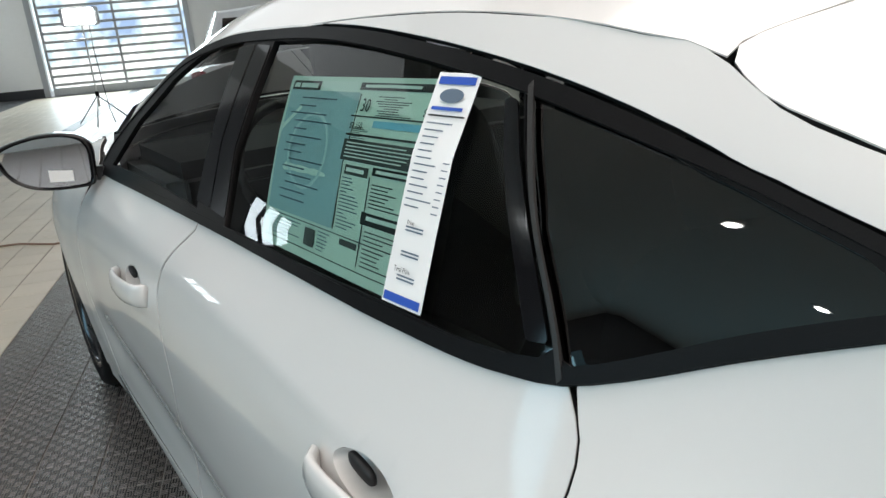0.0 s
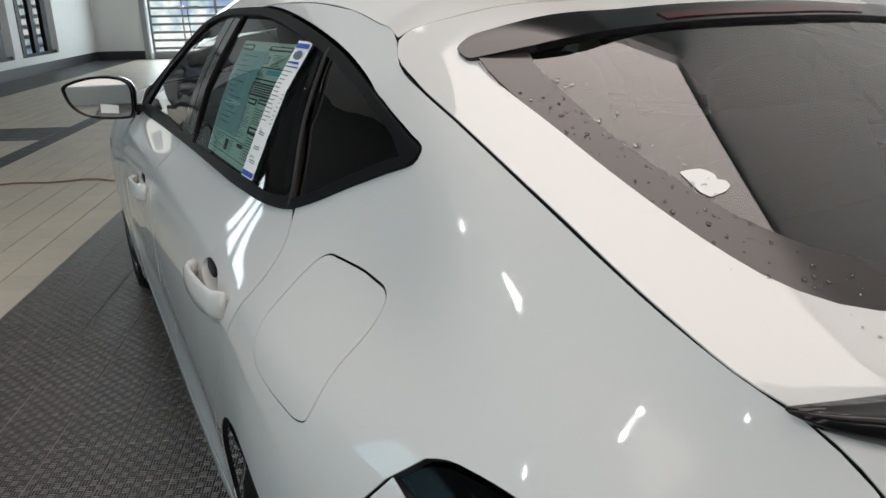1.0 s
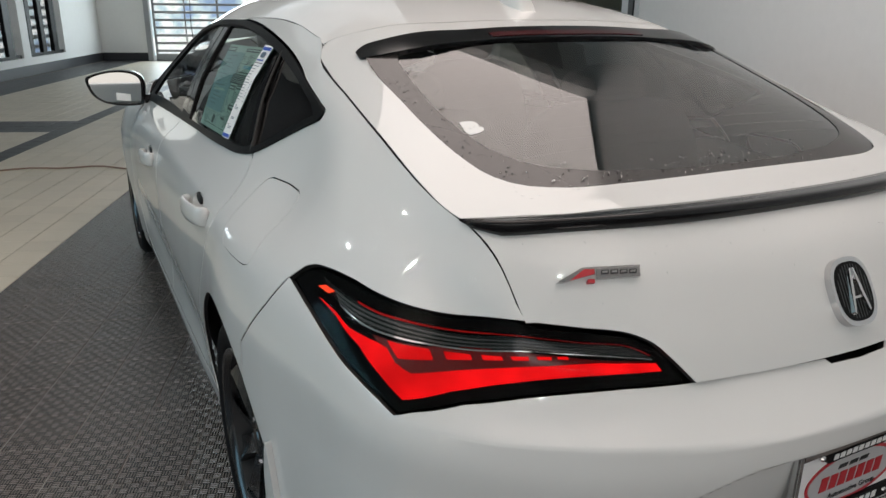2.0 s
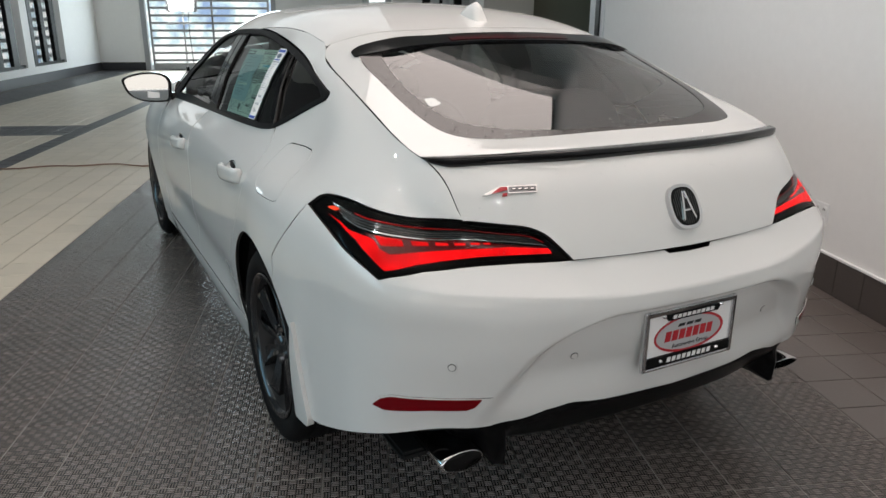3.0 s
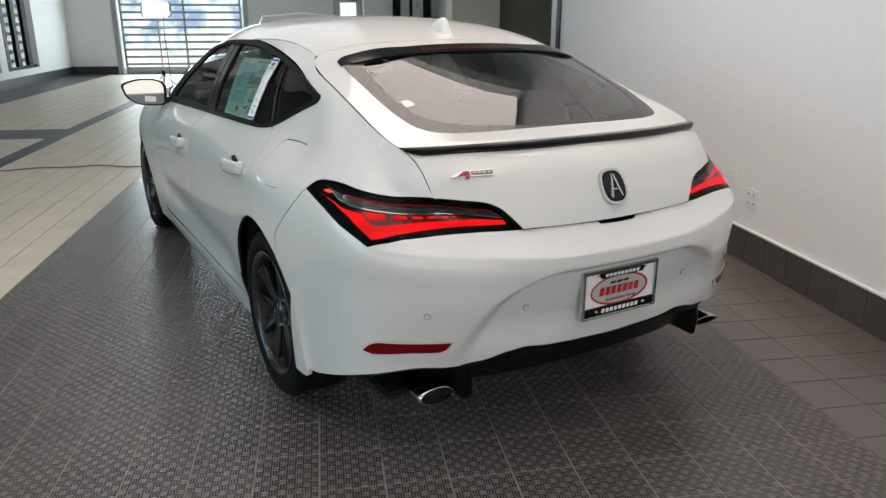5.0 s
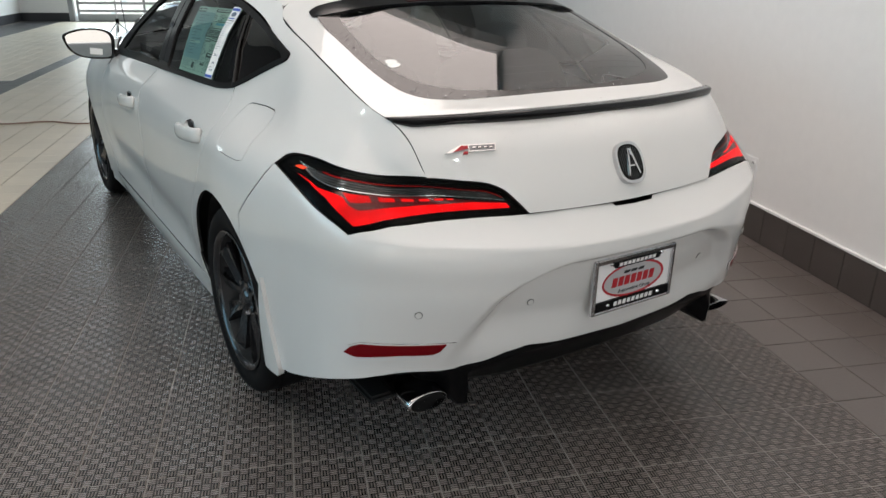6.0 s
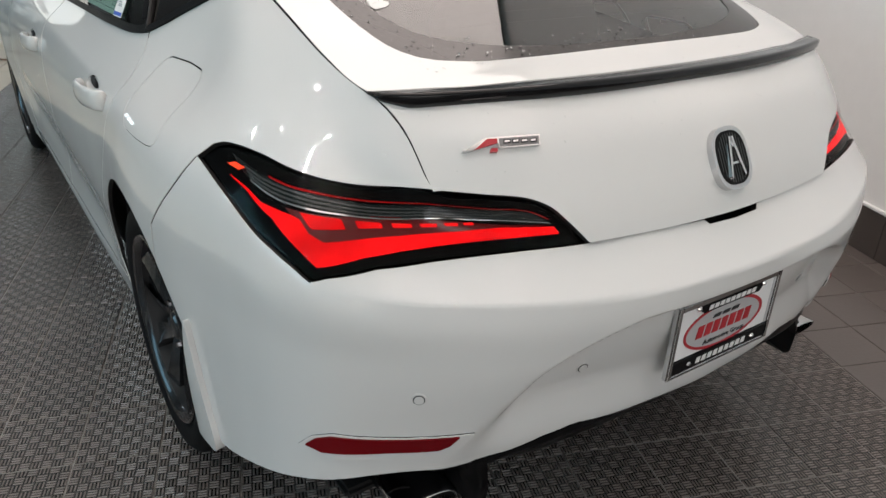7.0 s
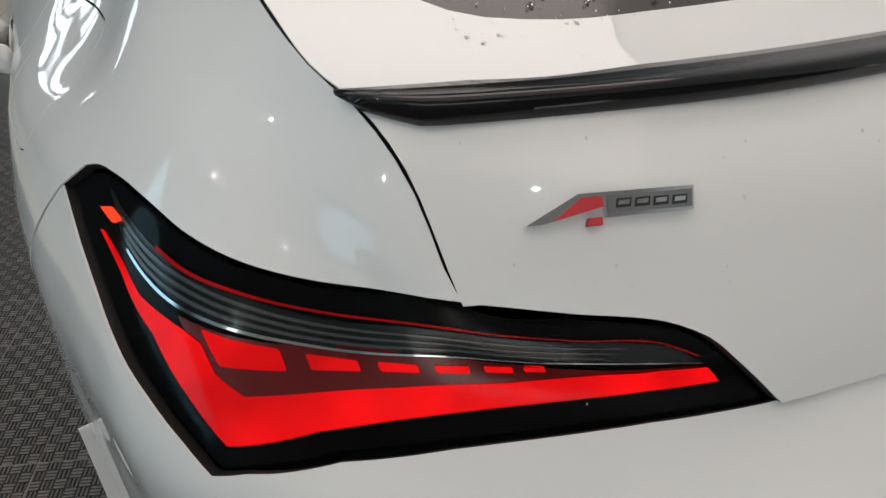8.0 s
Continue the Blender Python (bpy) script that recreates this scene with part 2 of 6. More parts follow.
        nt.links.new(math_node("ADD", height, math_node("MULTIPLY", fine.outputs["Fac"], .25)), bump.inputs["Height"])
    else:
        nt.links.new(fine.outputs["Fac"], bump.inputs["Height"])
    nt.links.new(bump.outputs[0], p.inputs["Normal"])
    return m


TILE_DARK = tile_mat("dark_weave_tile", (0.094, 0.080, 0.073), 0.24, spec=1.0)
TILE_PLAIN = tile_mat("dark_plain_tile", (0.068, 0.056, 0.051), 0.42, False)
TILE_SMOOTH = tile_mat("smooth_floor_tile", (0.095, 0.080, 0.073), 0.32, False, 0.12, spec=0.8)
TILE_CREAM = tile_mat("cream_tile", (0.52, 0.46, 0.37), 0.42, False, 0.10)
TILE_BLUE = tile_mat("grey_border_tile", (0.035, 0.035, 0.04), 0.45, False)


# ---- mesh helpers ----
def part(name, bm, material, parent=None, label="", smooth=False):
    me = bpy.data.meshes.new(name)
    bm.to_mesh(me)
    bm.free()
    for m in material if isinstance(material, (list, tuple)) else [material]:
        me.materials.append(m)
    if smooth:
        me.polygons.foreach_set("use_smooth", [True] * len(me.polygons))
    ob = new(name, me)
    if parent:
        ob.parent = parent
    if label:
        ob["label"] = label
    return ob


def box(bm, x0, y0, z0, x1, y1, z1, bevel=0.0):
    r = bmesh.ops.create_cube(bm, size=1.0)
    vs = r["verts"]
    for v in vs:
        v.co = Vector(((x0 + x1) / 2 + v.co.x * (x1 - x0), (y0 + y1) / 2 + v.co.y * (y1 - y0), (z0 + z1) / 2 + v.co.z * (z1 - z0)))
    if bevel:
        es = list({e for v in vs for e in v.link_edges})
        bmesh.ops.bevel(bm, geom=es, offset=bevel, segments=2, affect="EDGES")
    return bm


def room_box(name, a0, b0, z0, a1, b1, z1, material, label="", category="", kind="structure", bevel=0.0):
    ob = part(name, box(bmesh.new(), a0, b0, z0, a1, b1, z1, bevel), material)
    ob.matrix_world = ROOM
    return tagged(ob, label, category, kind=kind)


def soft_box(rx, ry, rz, power=3.0, n=16, m=10):
    """A rounded block, between a ball and a box."""
    bm = bmesh.new()

    def sp(c):
        return math.copysign(abs(c) ** (2 / power), c)

    rows = []
    for j in range(1, m):
        ph = -math.pi / 2 + math.pi * j / m
        rows.append([bm.verts.new((rx * sp(math.cos(ph)) * sp(math.cos(2 * math.pi * i / n)), ry * sp(math.cos(ph)) * sp(math.sin(2 * math.pi * i / n)), rz * sp(math.sin(ph)))) for i in range(n)])
    lo, hi = bm.verts.new((0, 0, -rz)), bm.verts.new((0, 0, rz))
    for a, b in zip(rows, rows[1:]):
        for i in range(n):
            bm.faces.new((a[i], a[(i + 1) % n], b[(i + 1) % n], b[i]))
    for i in range(n):
        bm.faces.new((rows[0][(i + 1) % n], rows[0][i], lo))
        bm.faces.new((rows[-1][i], rows[-1][(i + 1) % n], hi))
    return bm


def lathe(profile, n=48, axis="X"):
    """A body turned round the x axis from (x, r) pairs."""
    bm = bmesh.new()
    rings = []
    for x, r in profile:
        rings.append([bm.verts.new((x, r * math.cos(2 * math.pi * i / n), r * math.sin(2 * math.pi * i / n))) for i in range(n)])
    for a, b in zip(rings, rings[1:]):
        for i in range(n):
            bm.faces.new((a[i], b[i], b[(i + 1) % n], a[(i + 1) % n]))
    bmesh.ops.recalc_face_normals(bm, faces=bm.faces)
    return bm


def prism(poly, d0, d1):
    """A flat outline in x, z made thick along y from d0 to d1."""
    bm = bmesh.new()
    a = [bm.verts.new((x, d0, z)) for x, z in poly]
    b = [bm.verts.new((x, d1, z)) for x, z in poly]
    bm.faces.new(a)
    bm.faces.new(b[::-1])
    for i in range(len(poly)):
        bm.faces.new((a[i - 1], a[i], b[i], b[i - 1]))
    bmesh.ops.recalc_face_normals(bm, faces=bm.faces)
    return bm


def sweep(points, radius, n=10, flat=1.0):
    """A tube along a line of points."""
    bm = bmesh.new()
    pts = [Vector(p) for p in points]
    rings = []
    for i, p in enumerate(pts):
        t = (pts[min(i + 1, len(pts) - 1)] - pts[max(i - 1, 0)]).normalized()
        a = t.cross(Vector((0, 0, 1)))
        a = a.normalized() if a.length > 1e-3 else Vector((1, 0, 0))
        b = a.cross(t)
        rings.append([bm.verts.new(p + a * radius * math.cos(2 * math.pi * k / n) + b * radius * flat * math.sin(2 * math.pi * k / n)) for k in range(n)])
    for a, b in zip(rings, rings[1:]):
        for k in range(n):
            bm.faces.new((a[k], b[k], b[(k + 1) % n], a[(k + 1) % n]))
    bm.faces.new(rings[0])
    bm.faces.new(rings[-1][::-1])
    bmesh.ops.recalc_face_normals(bm, faces=bm.faces)
    return bm


def oval(rx, rz, n=40, power=2.0, cx=0.0, cz=0.0):
    out = []
    for i in range(n):
        c, s = math.cos(2 * math.pi * i / n), math.sin(2 * math.pi * i / n)
        out.append((cx + rx * math.copysign(abs(c) ** (2 / power), c), cz + rz * math.copysign(abs(s) ** (2 / power), s)))
    return out


# ---- lofted surfaces ----
def hermite(knots, pts, q):
    """Points on the curve through pts (n, d) at the parameters q."""
    knots, pts, q = np.asarray(knots, float), np.asarray(pts, float), np.asarray(q, float)
    h = np.diff(knots)
    d = np.diff(pts, axis=0) / h[:, None]
    m = np.empty_like(pts)
    m[1:-1] = (d[:-1] * h[1:, None] + d[1:] * h[:-1, None]) / (h[1:] + h[:-1])[:, None]
    m[0], m[-1] = d[0] * 1.5 - m[1] * 0.5, d[-1] * 1.5 - m[-2] * 0.5
    k = np.clip(np.searchsorted(knots, q, "right") - 1, 0, len(h) - 1)
    t = ((q - knots[k]) / h[k])[:, None]
    hk = h[k][:, None]
    return ((2 * t**3 - 3 * t**2 + 1) * pts[k] + (t**3 - 2 * t**2 + t) * hk * m[k]
            + (-2 * t**3 + 3 * t**2) * pts[k + 1] + (t**3 - t**2) * hk * m[k + 1])


class Loft:
    """A surface through a row of lines, each with the same number of points; u runs along the lines, v across them, by index."""

    def __init__(self, lines):
        self.net = np.array(lines, float)
        nv, nu, _ = self.net.shape
        du = np.linalg.norm(np.diff(self.net, axis=1), axis=2).mean(axis=0)
        dv = np.linalg.norm(np.diff(self.net, axis=0), axis=2).mean(axis=1)
        self.ku, self.kv = np.r_[0, np.cumsum(du)], np.r_[0, np.cumsum(dv)]
        self.grid = self.slope = None

    def at(self, u, v):
        """Points at u, v (metres along and across, arrays of one length)."""
        u, v = np.atleast_1d(u).astype(float), np.atleast_1d(v).astype(float)
        if self.slope is None:
            self.slope = self.tangents(self.net.transpose(1, 0, 2), self.ku).transpose(1, 0, 2)
        h = np.diff(self.ku)
        k = np.clip(np.searchsorted(self.ku, u, "right") - 1, 0, len(h) - 1)
        rows = self.blend(self.net[:, k], self.net[:, k + 1], self.slope[:, k], self.slope[:, k + 1], ((u - self.ku[k]) / h[k])[None, :, None], h[k][None, :, None])
        m = self.tangents(rows, self.kv)
        h = np.diff(self.kv)
        k = np.clip(np.searchsorted(self.kv, v, "right") - 1, 0, len(h) - 1)
        n = np.arange(len(u))
        return self.blend(rows[k, n], rows[k + 1, n], m[k, n], m[k + 1, n], ((v - self.kv[k]) / h[k])[:, None], h[k][:, None])

    @staticmethod
    def tangents(p, knots):
        h = np.diff(knots)[:, None, None]
        d = (p[1:] - p[:-1]) / h
        m = np.empty_like(p)
        m[1:-1] = (d[:-1] * h[1:] + d[1:] * h[:-1]) / (h[1:] + h[:-1])
        m[0], m[-1] = d[0] * 1.5 - m[min(1, len(p) - 2)] * 0.5 if len(p) > 2 else d[0], d[-1] * 1.5 - m[-2] * 0.5 if len(p) > 2 else d[-1]
        return m

    @staticmethod
    def blend(p, q, mp, mq, t, h):
        t2, t3 = t * t, t * t * t
        return (2 * t3 - 3 * t2 + 1) * p + (t3 - 2 * t2 + t) * h * mp + (3 * t2 - 2 * t3) * q + (t3 - t2) * h * mq

    def uv(self, points, weights=(1, 1, 1)):
        """The parameters of the surface's points nearest to the given ones; an axis of weight 0 does not count."""
        points, w = np.asarray(points, float).reshape(-1, 3), np.asarray(weights, float)
        if self.grid is None:
            gu, gv = np.meshgrid(np.linspace(self.ku[0], self.ku[-1], 160), np.linspace(self.kv[0], self.kv[-1], 40), indexing="ij")
            self.grid = (gu.ravel(), gv.ravel(), self.at(gu.ravel(), gv.ravel()))
        gu, gv, grid = self.grid
        best = [int(np.argmin((((grid - p) * w) ** 2).sum(axis=1))) for p in points]
        u, v, e = gu[best], gv[best], 1e-4
        for _ in range(8):
            p = self.at(u, v)
            a, b, r = (self.at(u + e, v) - p) / e * w, (self.at(u, v + e) - p) / e * w, (points - p) * w
            aa, bb, ab = (a * a).sum(1) + 1e-9, (b * b).sum(1) + 1e-9, (a * b).sum(1)
            ar, br = (a * r).sum(1), (b * r).sum(1)
            det = np.maximum(aa * bb - ab * ab, 1e-9)
            u = np.clip(u + np.clip((ar * bb - br * ab) / det, -0.05, 0.05), self.ku[0], self.ku[-1])
            v = np.clip(v + np.clip((br * aa - ar * ab) / det, -0.05, 0.05), self.kv[0], self.kv[-1])
        return list(zip(u.tolist(), v.tolist()))

    def normal(self, u, v):
        e = 0.002
        a = self.at(np.asarray(u) + e, v) - self.at(np.asarray(u) - e, v)
        b = self.at(u, np.asarray(v) + e) - self.at(u, np.asarray(v) - e)
        n = np.cross(a, b)
        return n / np.maximum(np.linalg.norm(n, axis=1), 1e-9)[:, None]


def rounded(poly, r, n=5):
    """The outline with its corners rounded by r."""
    out, m = [], len(poly)
    for i in range(m):
        p, a, b = Vector(poly[i]), Vector(poly[i - 1]), Vector(poly[(i + 1) % m])
        ra = min(r, (a - p).length * 0.45)
        rb = min(r, (b - p).length * 0.45)
        s, e = p + (a - p).normalized() * ra, p + (b - p).normalized() * rb
        for k in range(n + 1):
            t = k / n
            out.append(tuple(s * (1 - t) ** 2 + p * 2 * t * (1 - t) + e * t * t))
    return out


def patch(name, surf, loops, material, parent, step=0.03, lift=0.0, lip=0.012, label="", mirror=False, seal=True):
    """A panel: the part of a lofted surface within an outline (or an outline and its holes), with its edge rolled inwards."""
    loops = [loops] if not isinstance(loops[0], list) else loops
    flat, edges, seg_a, seg_b = [], [], [], []
    for loop in loops:
        clean = []
        for p in loop:
            if not clean or abs(p[0] - clean[-1][0]) + abs(p[1] - clean[-1][1]) > 2e-4:
                clean.append((float(p[0]), float(p[1])))
        if abs(clean[0][0] - clean[-1][0]) + abs(clean[0][1] - clean[-1][1]) < 2e-4:
            clean.pop()
        # long edges are cut, so that they follow the surface
        fine = []
        for k, p in enumerate(clean):
            q = clean[(k + 1) % len(clean)]
            n = max(1, int(math.hypot(q[0] - p[0], q[1] - p[1]) / step))
            fine += [(p[0] + (q[0] - p[0]) * m / n, p[1] + (q[1] - p[1]) * m / n) for m in range(n)]
        start = len(flat)
        flat += fine
        for k in range(len(fine)):
            edges.append((start + k, start + (k + 1) % len(fine)))
            seg_a.append(fine[k])
            seg_b.append(fine[(k + 1) % len(fine)])
    A, B = np.array(seg_a), np.array(seg_b)
    lo, hi = A.min(axis=0), A.max(axis=0)
    gu, gv = np.meshgrid(np.arange(lo[0] + step / 2, hi[0], step), np.arange(lo[1] + step / 2, hi[1], step), indexing="ij")
    g = np.c_[gu.ravel(), gv.ravel()]

    def within(pts):
        res = np.zeros(len(pts), bool)
        for (x0, y0), (x1, y1) in zip(seg_a, seg_b):
            if y0 != y1:
                res ^= ((y0 > pts[:, 1]) != (y1 > pts[:, 1])) & (pts[:, 0] < (x1 - x0) * (pts[:, 1] - y0) / (y1 - y0) + x0)
        return res

    if len(g):
        g = g[within(g)]
    if len(g):
        near = np.full(len(g), 1e9)
        for a, b in zip(A, B):
            d = b - a
            t = np.clip(((g - a) @ d) / max(d @ d, 1e-12), 0, 1)
            near = np.minimum(near, ((g - a - t[:, None] * d) ** 2).sum(axis=1))
        g = g[near > (step * 0.4) ** 2]
    pts = [Vector(p) for p in flat] + [Vector(p) for p in g]
    verts, _, faces = geometry.delaunay_2d_cdt(pts, edges, [], 0, 1e-5)[:3]
    uv = np.array([tuple(v) for v in verts])
    faces = np.array([f for f in faces if len(f) == 3])
    faces = faces[within(uv[faces].mean(axis=1))]
    a, b, c = uv[faces[:, 0]], uv[faces[:, 1]], uv[faces[:, 2]]
    turn = (b[:, 0] - a[:, 0]) * (c[:, 1] - a[:, 1]) - (b[:, 1] - a[:, 1]) * (c[:, 0] - a[:, 0])
    faces = [(f if s > 0 else f[::-1]).tolist() for f, s in zip(faces, turn) if abs(s) > 1e-10]
    xyz, nor = surf.at(uv[:, 0], uv[:, 1]), surf.normal(uv[:, 0], uv[:, 1])
    xyz = xyz + nor * lift
    f = max(faces, key=lambda f: np.linalg.norm(np.cross(xyz[f[1]] - xyz[f[0]], xyz[f[2]] - xyz[f[0]])))
    if np.cross(xyz[f[1]] - xyz[f[0]], xyz[f[2]] - xyz[f[0]]) @ nor[f[0]] < 0:
        faces = [f[::-1] for f in faces]
    P3, N3, F = [p for p in xyz], [n for n in nor], list(faces)
    if lip:
        open_edges = {}
        for f in faces:
            for k in range(3):
                e = (f[k - 1], f[k])
                if open_edges.pop((e[1], e[0]), None) is None:
                    open_edges[e] = True
        ring = {}
        for e in open_edges:
            side = np.cross(xyz[e[1]] - xyz[e[0]], nor[e[0]])
            side /= max(np.linalg.norm(side), 1e-9)
            for w in e:
                if w not in ring:
                    ring[w] = (len(P3), len(P3) + 1, len(P3) + 2)
                    P3 += [xyz[w], xyz[w] - nor[w] * min(lip, .002), xyz[w] - nor[w] * lip]
                    N3 += [nor[w] * 0.6, nor[w] * 0.0, nor[w] * 0.0]
                for r in ring[w]:
                    N3[r] = N3[r] + side
        for k in (0, 1):
            for e in open_edges:
                F.append([ring[e[1]][k], ring[e[0]][k], ring[e[0]][k + 1], ring[e[1]][k + 1]])
    P3, N3 = np.array(P3), np.array(N3)
    if mirror:
        P3, N3 = P3 * (-1, 1, 1), N3 * (-1, 1, 1)
        F = [f[::-1] for f in F]
    me = bpy.data.meshes.new(name)
    me.from_pydata(P3.tolist(), [], F)
    me.polygons.foreach_set("use_smooth", [True] * len(F))
    me.normals_split_custom_set_from_vertices((N3 / np.maximum(np.linalg.norm(N3, axis=1), 1e-9)[:, None]).tolist())
    me.materials.append(material)
    if lip and seal and material is PAINT:
        # the inner half of a panel's edge is black: seal and the gap's shade in one colour
        me.materials.append(INNER)
        for k in range(len(F) - len(open_edges), len(F)):
            me.polygons[k].material_index = 1
    ob = new(name, me)
    ob.parent = parent
    if label:
        ob["label"] = label
    return ob


# ---- the place ----
def room_part(name, bm, material, label="", category="", kind="structure", parent=None):
    ob = part(name, bm, material, parent, "" if parent is None else label)
    if parent is None:
        ob.matrix_world = ROOM
        tagged(ob, label, category, kind=kind)
    return ob


sub_floor = room_box("floor", WALL_L - .2, WALL_B - .2, -.12, 6.5, WALL_F + .2, -.0035, GROUT, "tiled showroom floor with pale grout", "floor")
RIGHT_END = 5.08
room_box("wall_right", WALL_R, WALL_B, 0, WALL_R + .2, RIGHT_END, CEIL + .5, WALL, "white painted wall", "wall")
room_box("wall_right_beam", WALL_R, RIGHT_END, 2.6, WALL_R + .2, WALL_F, CEIL + .5, WALL, "white painted wall over the openings", "wall")
room_box("wall_pier", 2.30, 8.0, 0, 2.97, 8.5, CEIL + .5, WALL_WARM, "beige painted wall pier", "wall")
room_box("wall_right_far", WALL_R, 8.5, 0, WALL_R + .2, WALL_F, 2.6, WALL, "white painted wall", "wall")
room_box("wall_side_room", 4.9, RIGHT_END, 0, 5.1, 8.5, 2.8, OLIVE, "grey green painted wall", "wall")
room_box("wall_side_room_end", WALL_R, 8.3, 0, 5.1, 8.5, 2.8, OLIVE, "grey green painted wall", "wall")
room_box("wall_side_room_near", WALL_R + .2, RIGHT_END - .2, 0, 5.1, RIGHT_END, 2.8, OLIVE, "grey green painted wall", "wall")
room_box("ceiling_side_room", WALL_R, RIGHT_END, 2.6, 5.1, 8.5, 2.8, WALL, "white ceiling", "ceiling")
# unseen back wall, its opening made up to hold the fill lamp
room_box("wall_back_left", WALL_L - .2, WALL_B - .2, 0, -3.1, WALL_B, CEIL + .5, WALL, "white painted wall", "wall")
room_box("wall_back_right", 2.9, WALL_B - .2, 0, WALL_R + .2, WALL_B, CEIL + .5, WALL, "white painted wall", "wall")
room_box("wall_back_low", -3.1, WALL_B - .2, 0, 2.9, WALL_B, .25, WALL, "white painted wall under the opening for the fill lamp", "wall")
room_box("wall_back_high", -3.1, WALL_B - .2, 2.15, 2.9, WALL_B, CEIL + .5, WALL, "white painted wall over the opening for the fill lamp", "wall")
# far wall round the door opening (a from -4.64 to -1.44, 3.0 high) and the exit door
DOOR_A0, DOOR_A1, DOOR_H = -4.64, -1.44, 3.05
room_box("wall_far_left", WALL_L - .2, WALL_F, 0, DOOR_A0, WALL_F + .2, CEIL + .5, WALL, "white painted wall", "wall")
room_box("wall_far_top", DOOR_A0, WALL_F, DOOR_H, DOOR_A1, WALL_F + .2, CEIL + .5, WALL, "white painted wall", "wall")
room_box("wall_far_mid", DOOR_A1, WALL_F, 0, .90, WALL_F + .2, CEIL + .5, WALL, "white painted wall", "wall")
room_box("wall_far_over_exit", .90, WALL_F, 1.96, 1.66, WALL_F + .2, CEIL + .5, WALL, "white painted wall", "wall")
room_box("wall_far_right", 1.66, WALL_F, 0, WALL_R + .2, WALL_F + .2, CEIL + .5, WALL, "white painted wall", "wall")
# left wall with two tall windows
WIN = ((7.0, 8.0), (12.0, 13.95), (14.28, 16.05))
CLERE = (-5.5, 2.5, 1.85, 3.65)
room_box("wall_left_back", WALL_L - .2, WALL_B, 0, WALL_L, CLERE[0], CEIL + .5, WALL_DARK, "dark grey painted wall", "wall")
room_box("wall_left_low", WALL_L - .2, CLERE[0], 0, WALL_L, CLERE[1], CLERE[2], WALL_DARK, "dark grey painted wall under a window", "wall")
room_box("wall_left_high", WALL_L - .2, CLERE[0], CLERE[3], WALL_L, CLERE[1], CEIL + .5, WALL_DARK, "dark grey painted wall over a window", "wall")
prev = CLERE[1]
for i, (b0, b1) in enumerate(WIN):
    z0, z1 = (1.4, 2.1) if i == 0 else (.34, 3.1)
    near_side = WALL_DARK if i == 0 else WALL
    if i == 1:
        room_box("wall_left_near", WALL_L - .2, prev, 0, WALL_L, 11.2, CEIL + .5, WALL_DARK, "dark grey painted wall", "wall")
        prev = 11.2
    room_box("wall_left_%d" % (i + 1), WALL_L - .2, prev, 0, WALL_L, b0, CEIL + .5, near_side, "painted wall", "wall")
    room_box("wall_left_sill_%d" % (i + 1), WALL_L - .2, b0, 0, WALL_L, b1, z0, near_side, "painted wall under a window", "wall")
    room_box("wall_left_head_%d" % (i + 1), WALL_L - .2, b0, z1, WALL_L, b1, CEIL + .5, near_side, "painted wall over a window", "wall")
    prev = b1
room_box("wall_left_4", WALL_L - .2, prev, 0, WALL_L, WALL_F, CEIL + .5, WALL, "white painted wall", "wall")
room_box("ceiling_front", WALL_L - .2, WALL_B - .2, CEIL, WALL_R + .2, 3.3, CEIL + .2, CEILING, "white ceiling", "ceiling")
room_box("ceiling_far", WALL_L - .2, 3.3, CEIL + .45, WALL_R + .2, WALL_F + .2, CEIL + .6, CEILING, "grey ceiling", "ceiling")
room_box("ceiling_step", WALL_L - .2, 3.3, CEIL - .15, WALL_R, 3.45, CEIL + .45, WALL, "white ceiling beam", "ceiling")

# windows in the left wall: black bars before pale louvres
side_window = room_part("window_3", prism([(7.0, 1.4), (8.0, 1.4), (8.0, 1.45), (7.05, 1.45), (7.05, 2.05), (8.0, 2.05), (8.0, 2.1), (7.0, 2.1)], 0, .08), BLACK, "black framed window full of daylight", "window")
side_window.matrix_world = ROOM @ Matrix.Translation((WALL_L - .06, 0, 0)) @ Matrix(((0, -1, 0, 0), (1, 0, 0, 0), (0, 0, 1, 0), (0, 0, 0, 1)))
for b in (7.33, 7.64, 7.95):
    ob = room_part("window_bar", box(bmesh.new(), b, .02, 1.45, b + .05, .07, 2.05, .006), BLACK, parent=side_window)
for i, (b0, b1) in enumerate(WIN[1:]):
    bm = bmesh.new()
    for z0, z1 in ((.34, .40), (3.04, 3.1)):
        box(bm, WALL_L - .12, b0, z0, WALL_L - .04, b1, z1)
    win = room_part("window_%d" % (i + 1), bm, BLACK, "tall window with black bars and pale louvres behind", "window")
    for f in ((.06, .16), (.39, .50), (.72, .86)):
        room_part("window_bar", box(bmesh.new(), WALL_L - .11, b0 + (b1 - b0) * f[0], .40, WALL_L - .03, b0 + (b1 - b0) * f[1], 3.04, .008), BLACK, parent=win)
    room_part("pane", box(bmesh.new(), WALL_L - .155, b0, .40, WALL_L - .148, b1, 3.04), CLEAR, parent=win)
    for k in range(13):
        room_part("louvre", box(bmesh.new(), WALL_L - .60, b0 - .4, .42 + .2 * k, WALL_L - .55, b1 + 1.2, .50 + .2 * k), LOUVRE, parent=win)
room_part("backdrop", box(bmesh.new(), WALL_L - 1.6, 10.5, -.1, WALL_L - 1.5, 30.0, 6.0), OUTSIDE, "bright daylight outside", "backdrop")
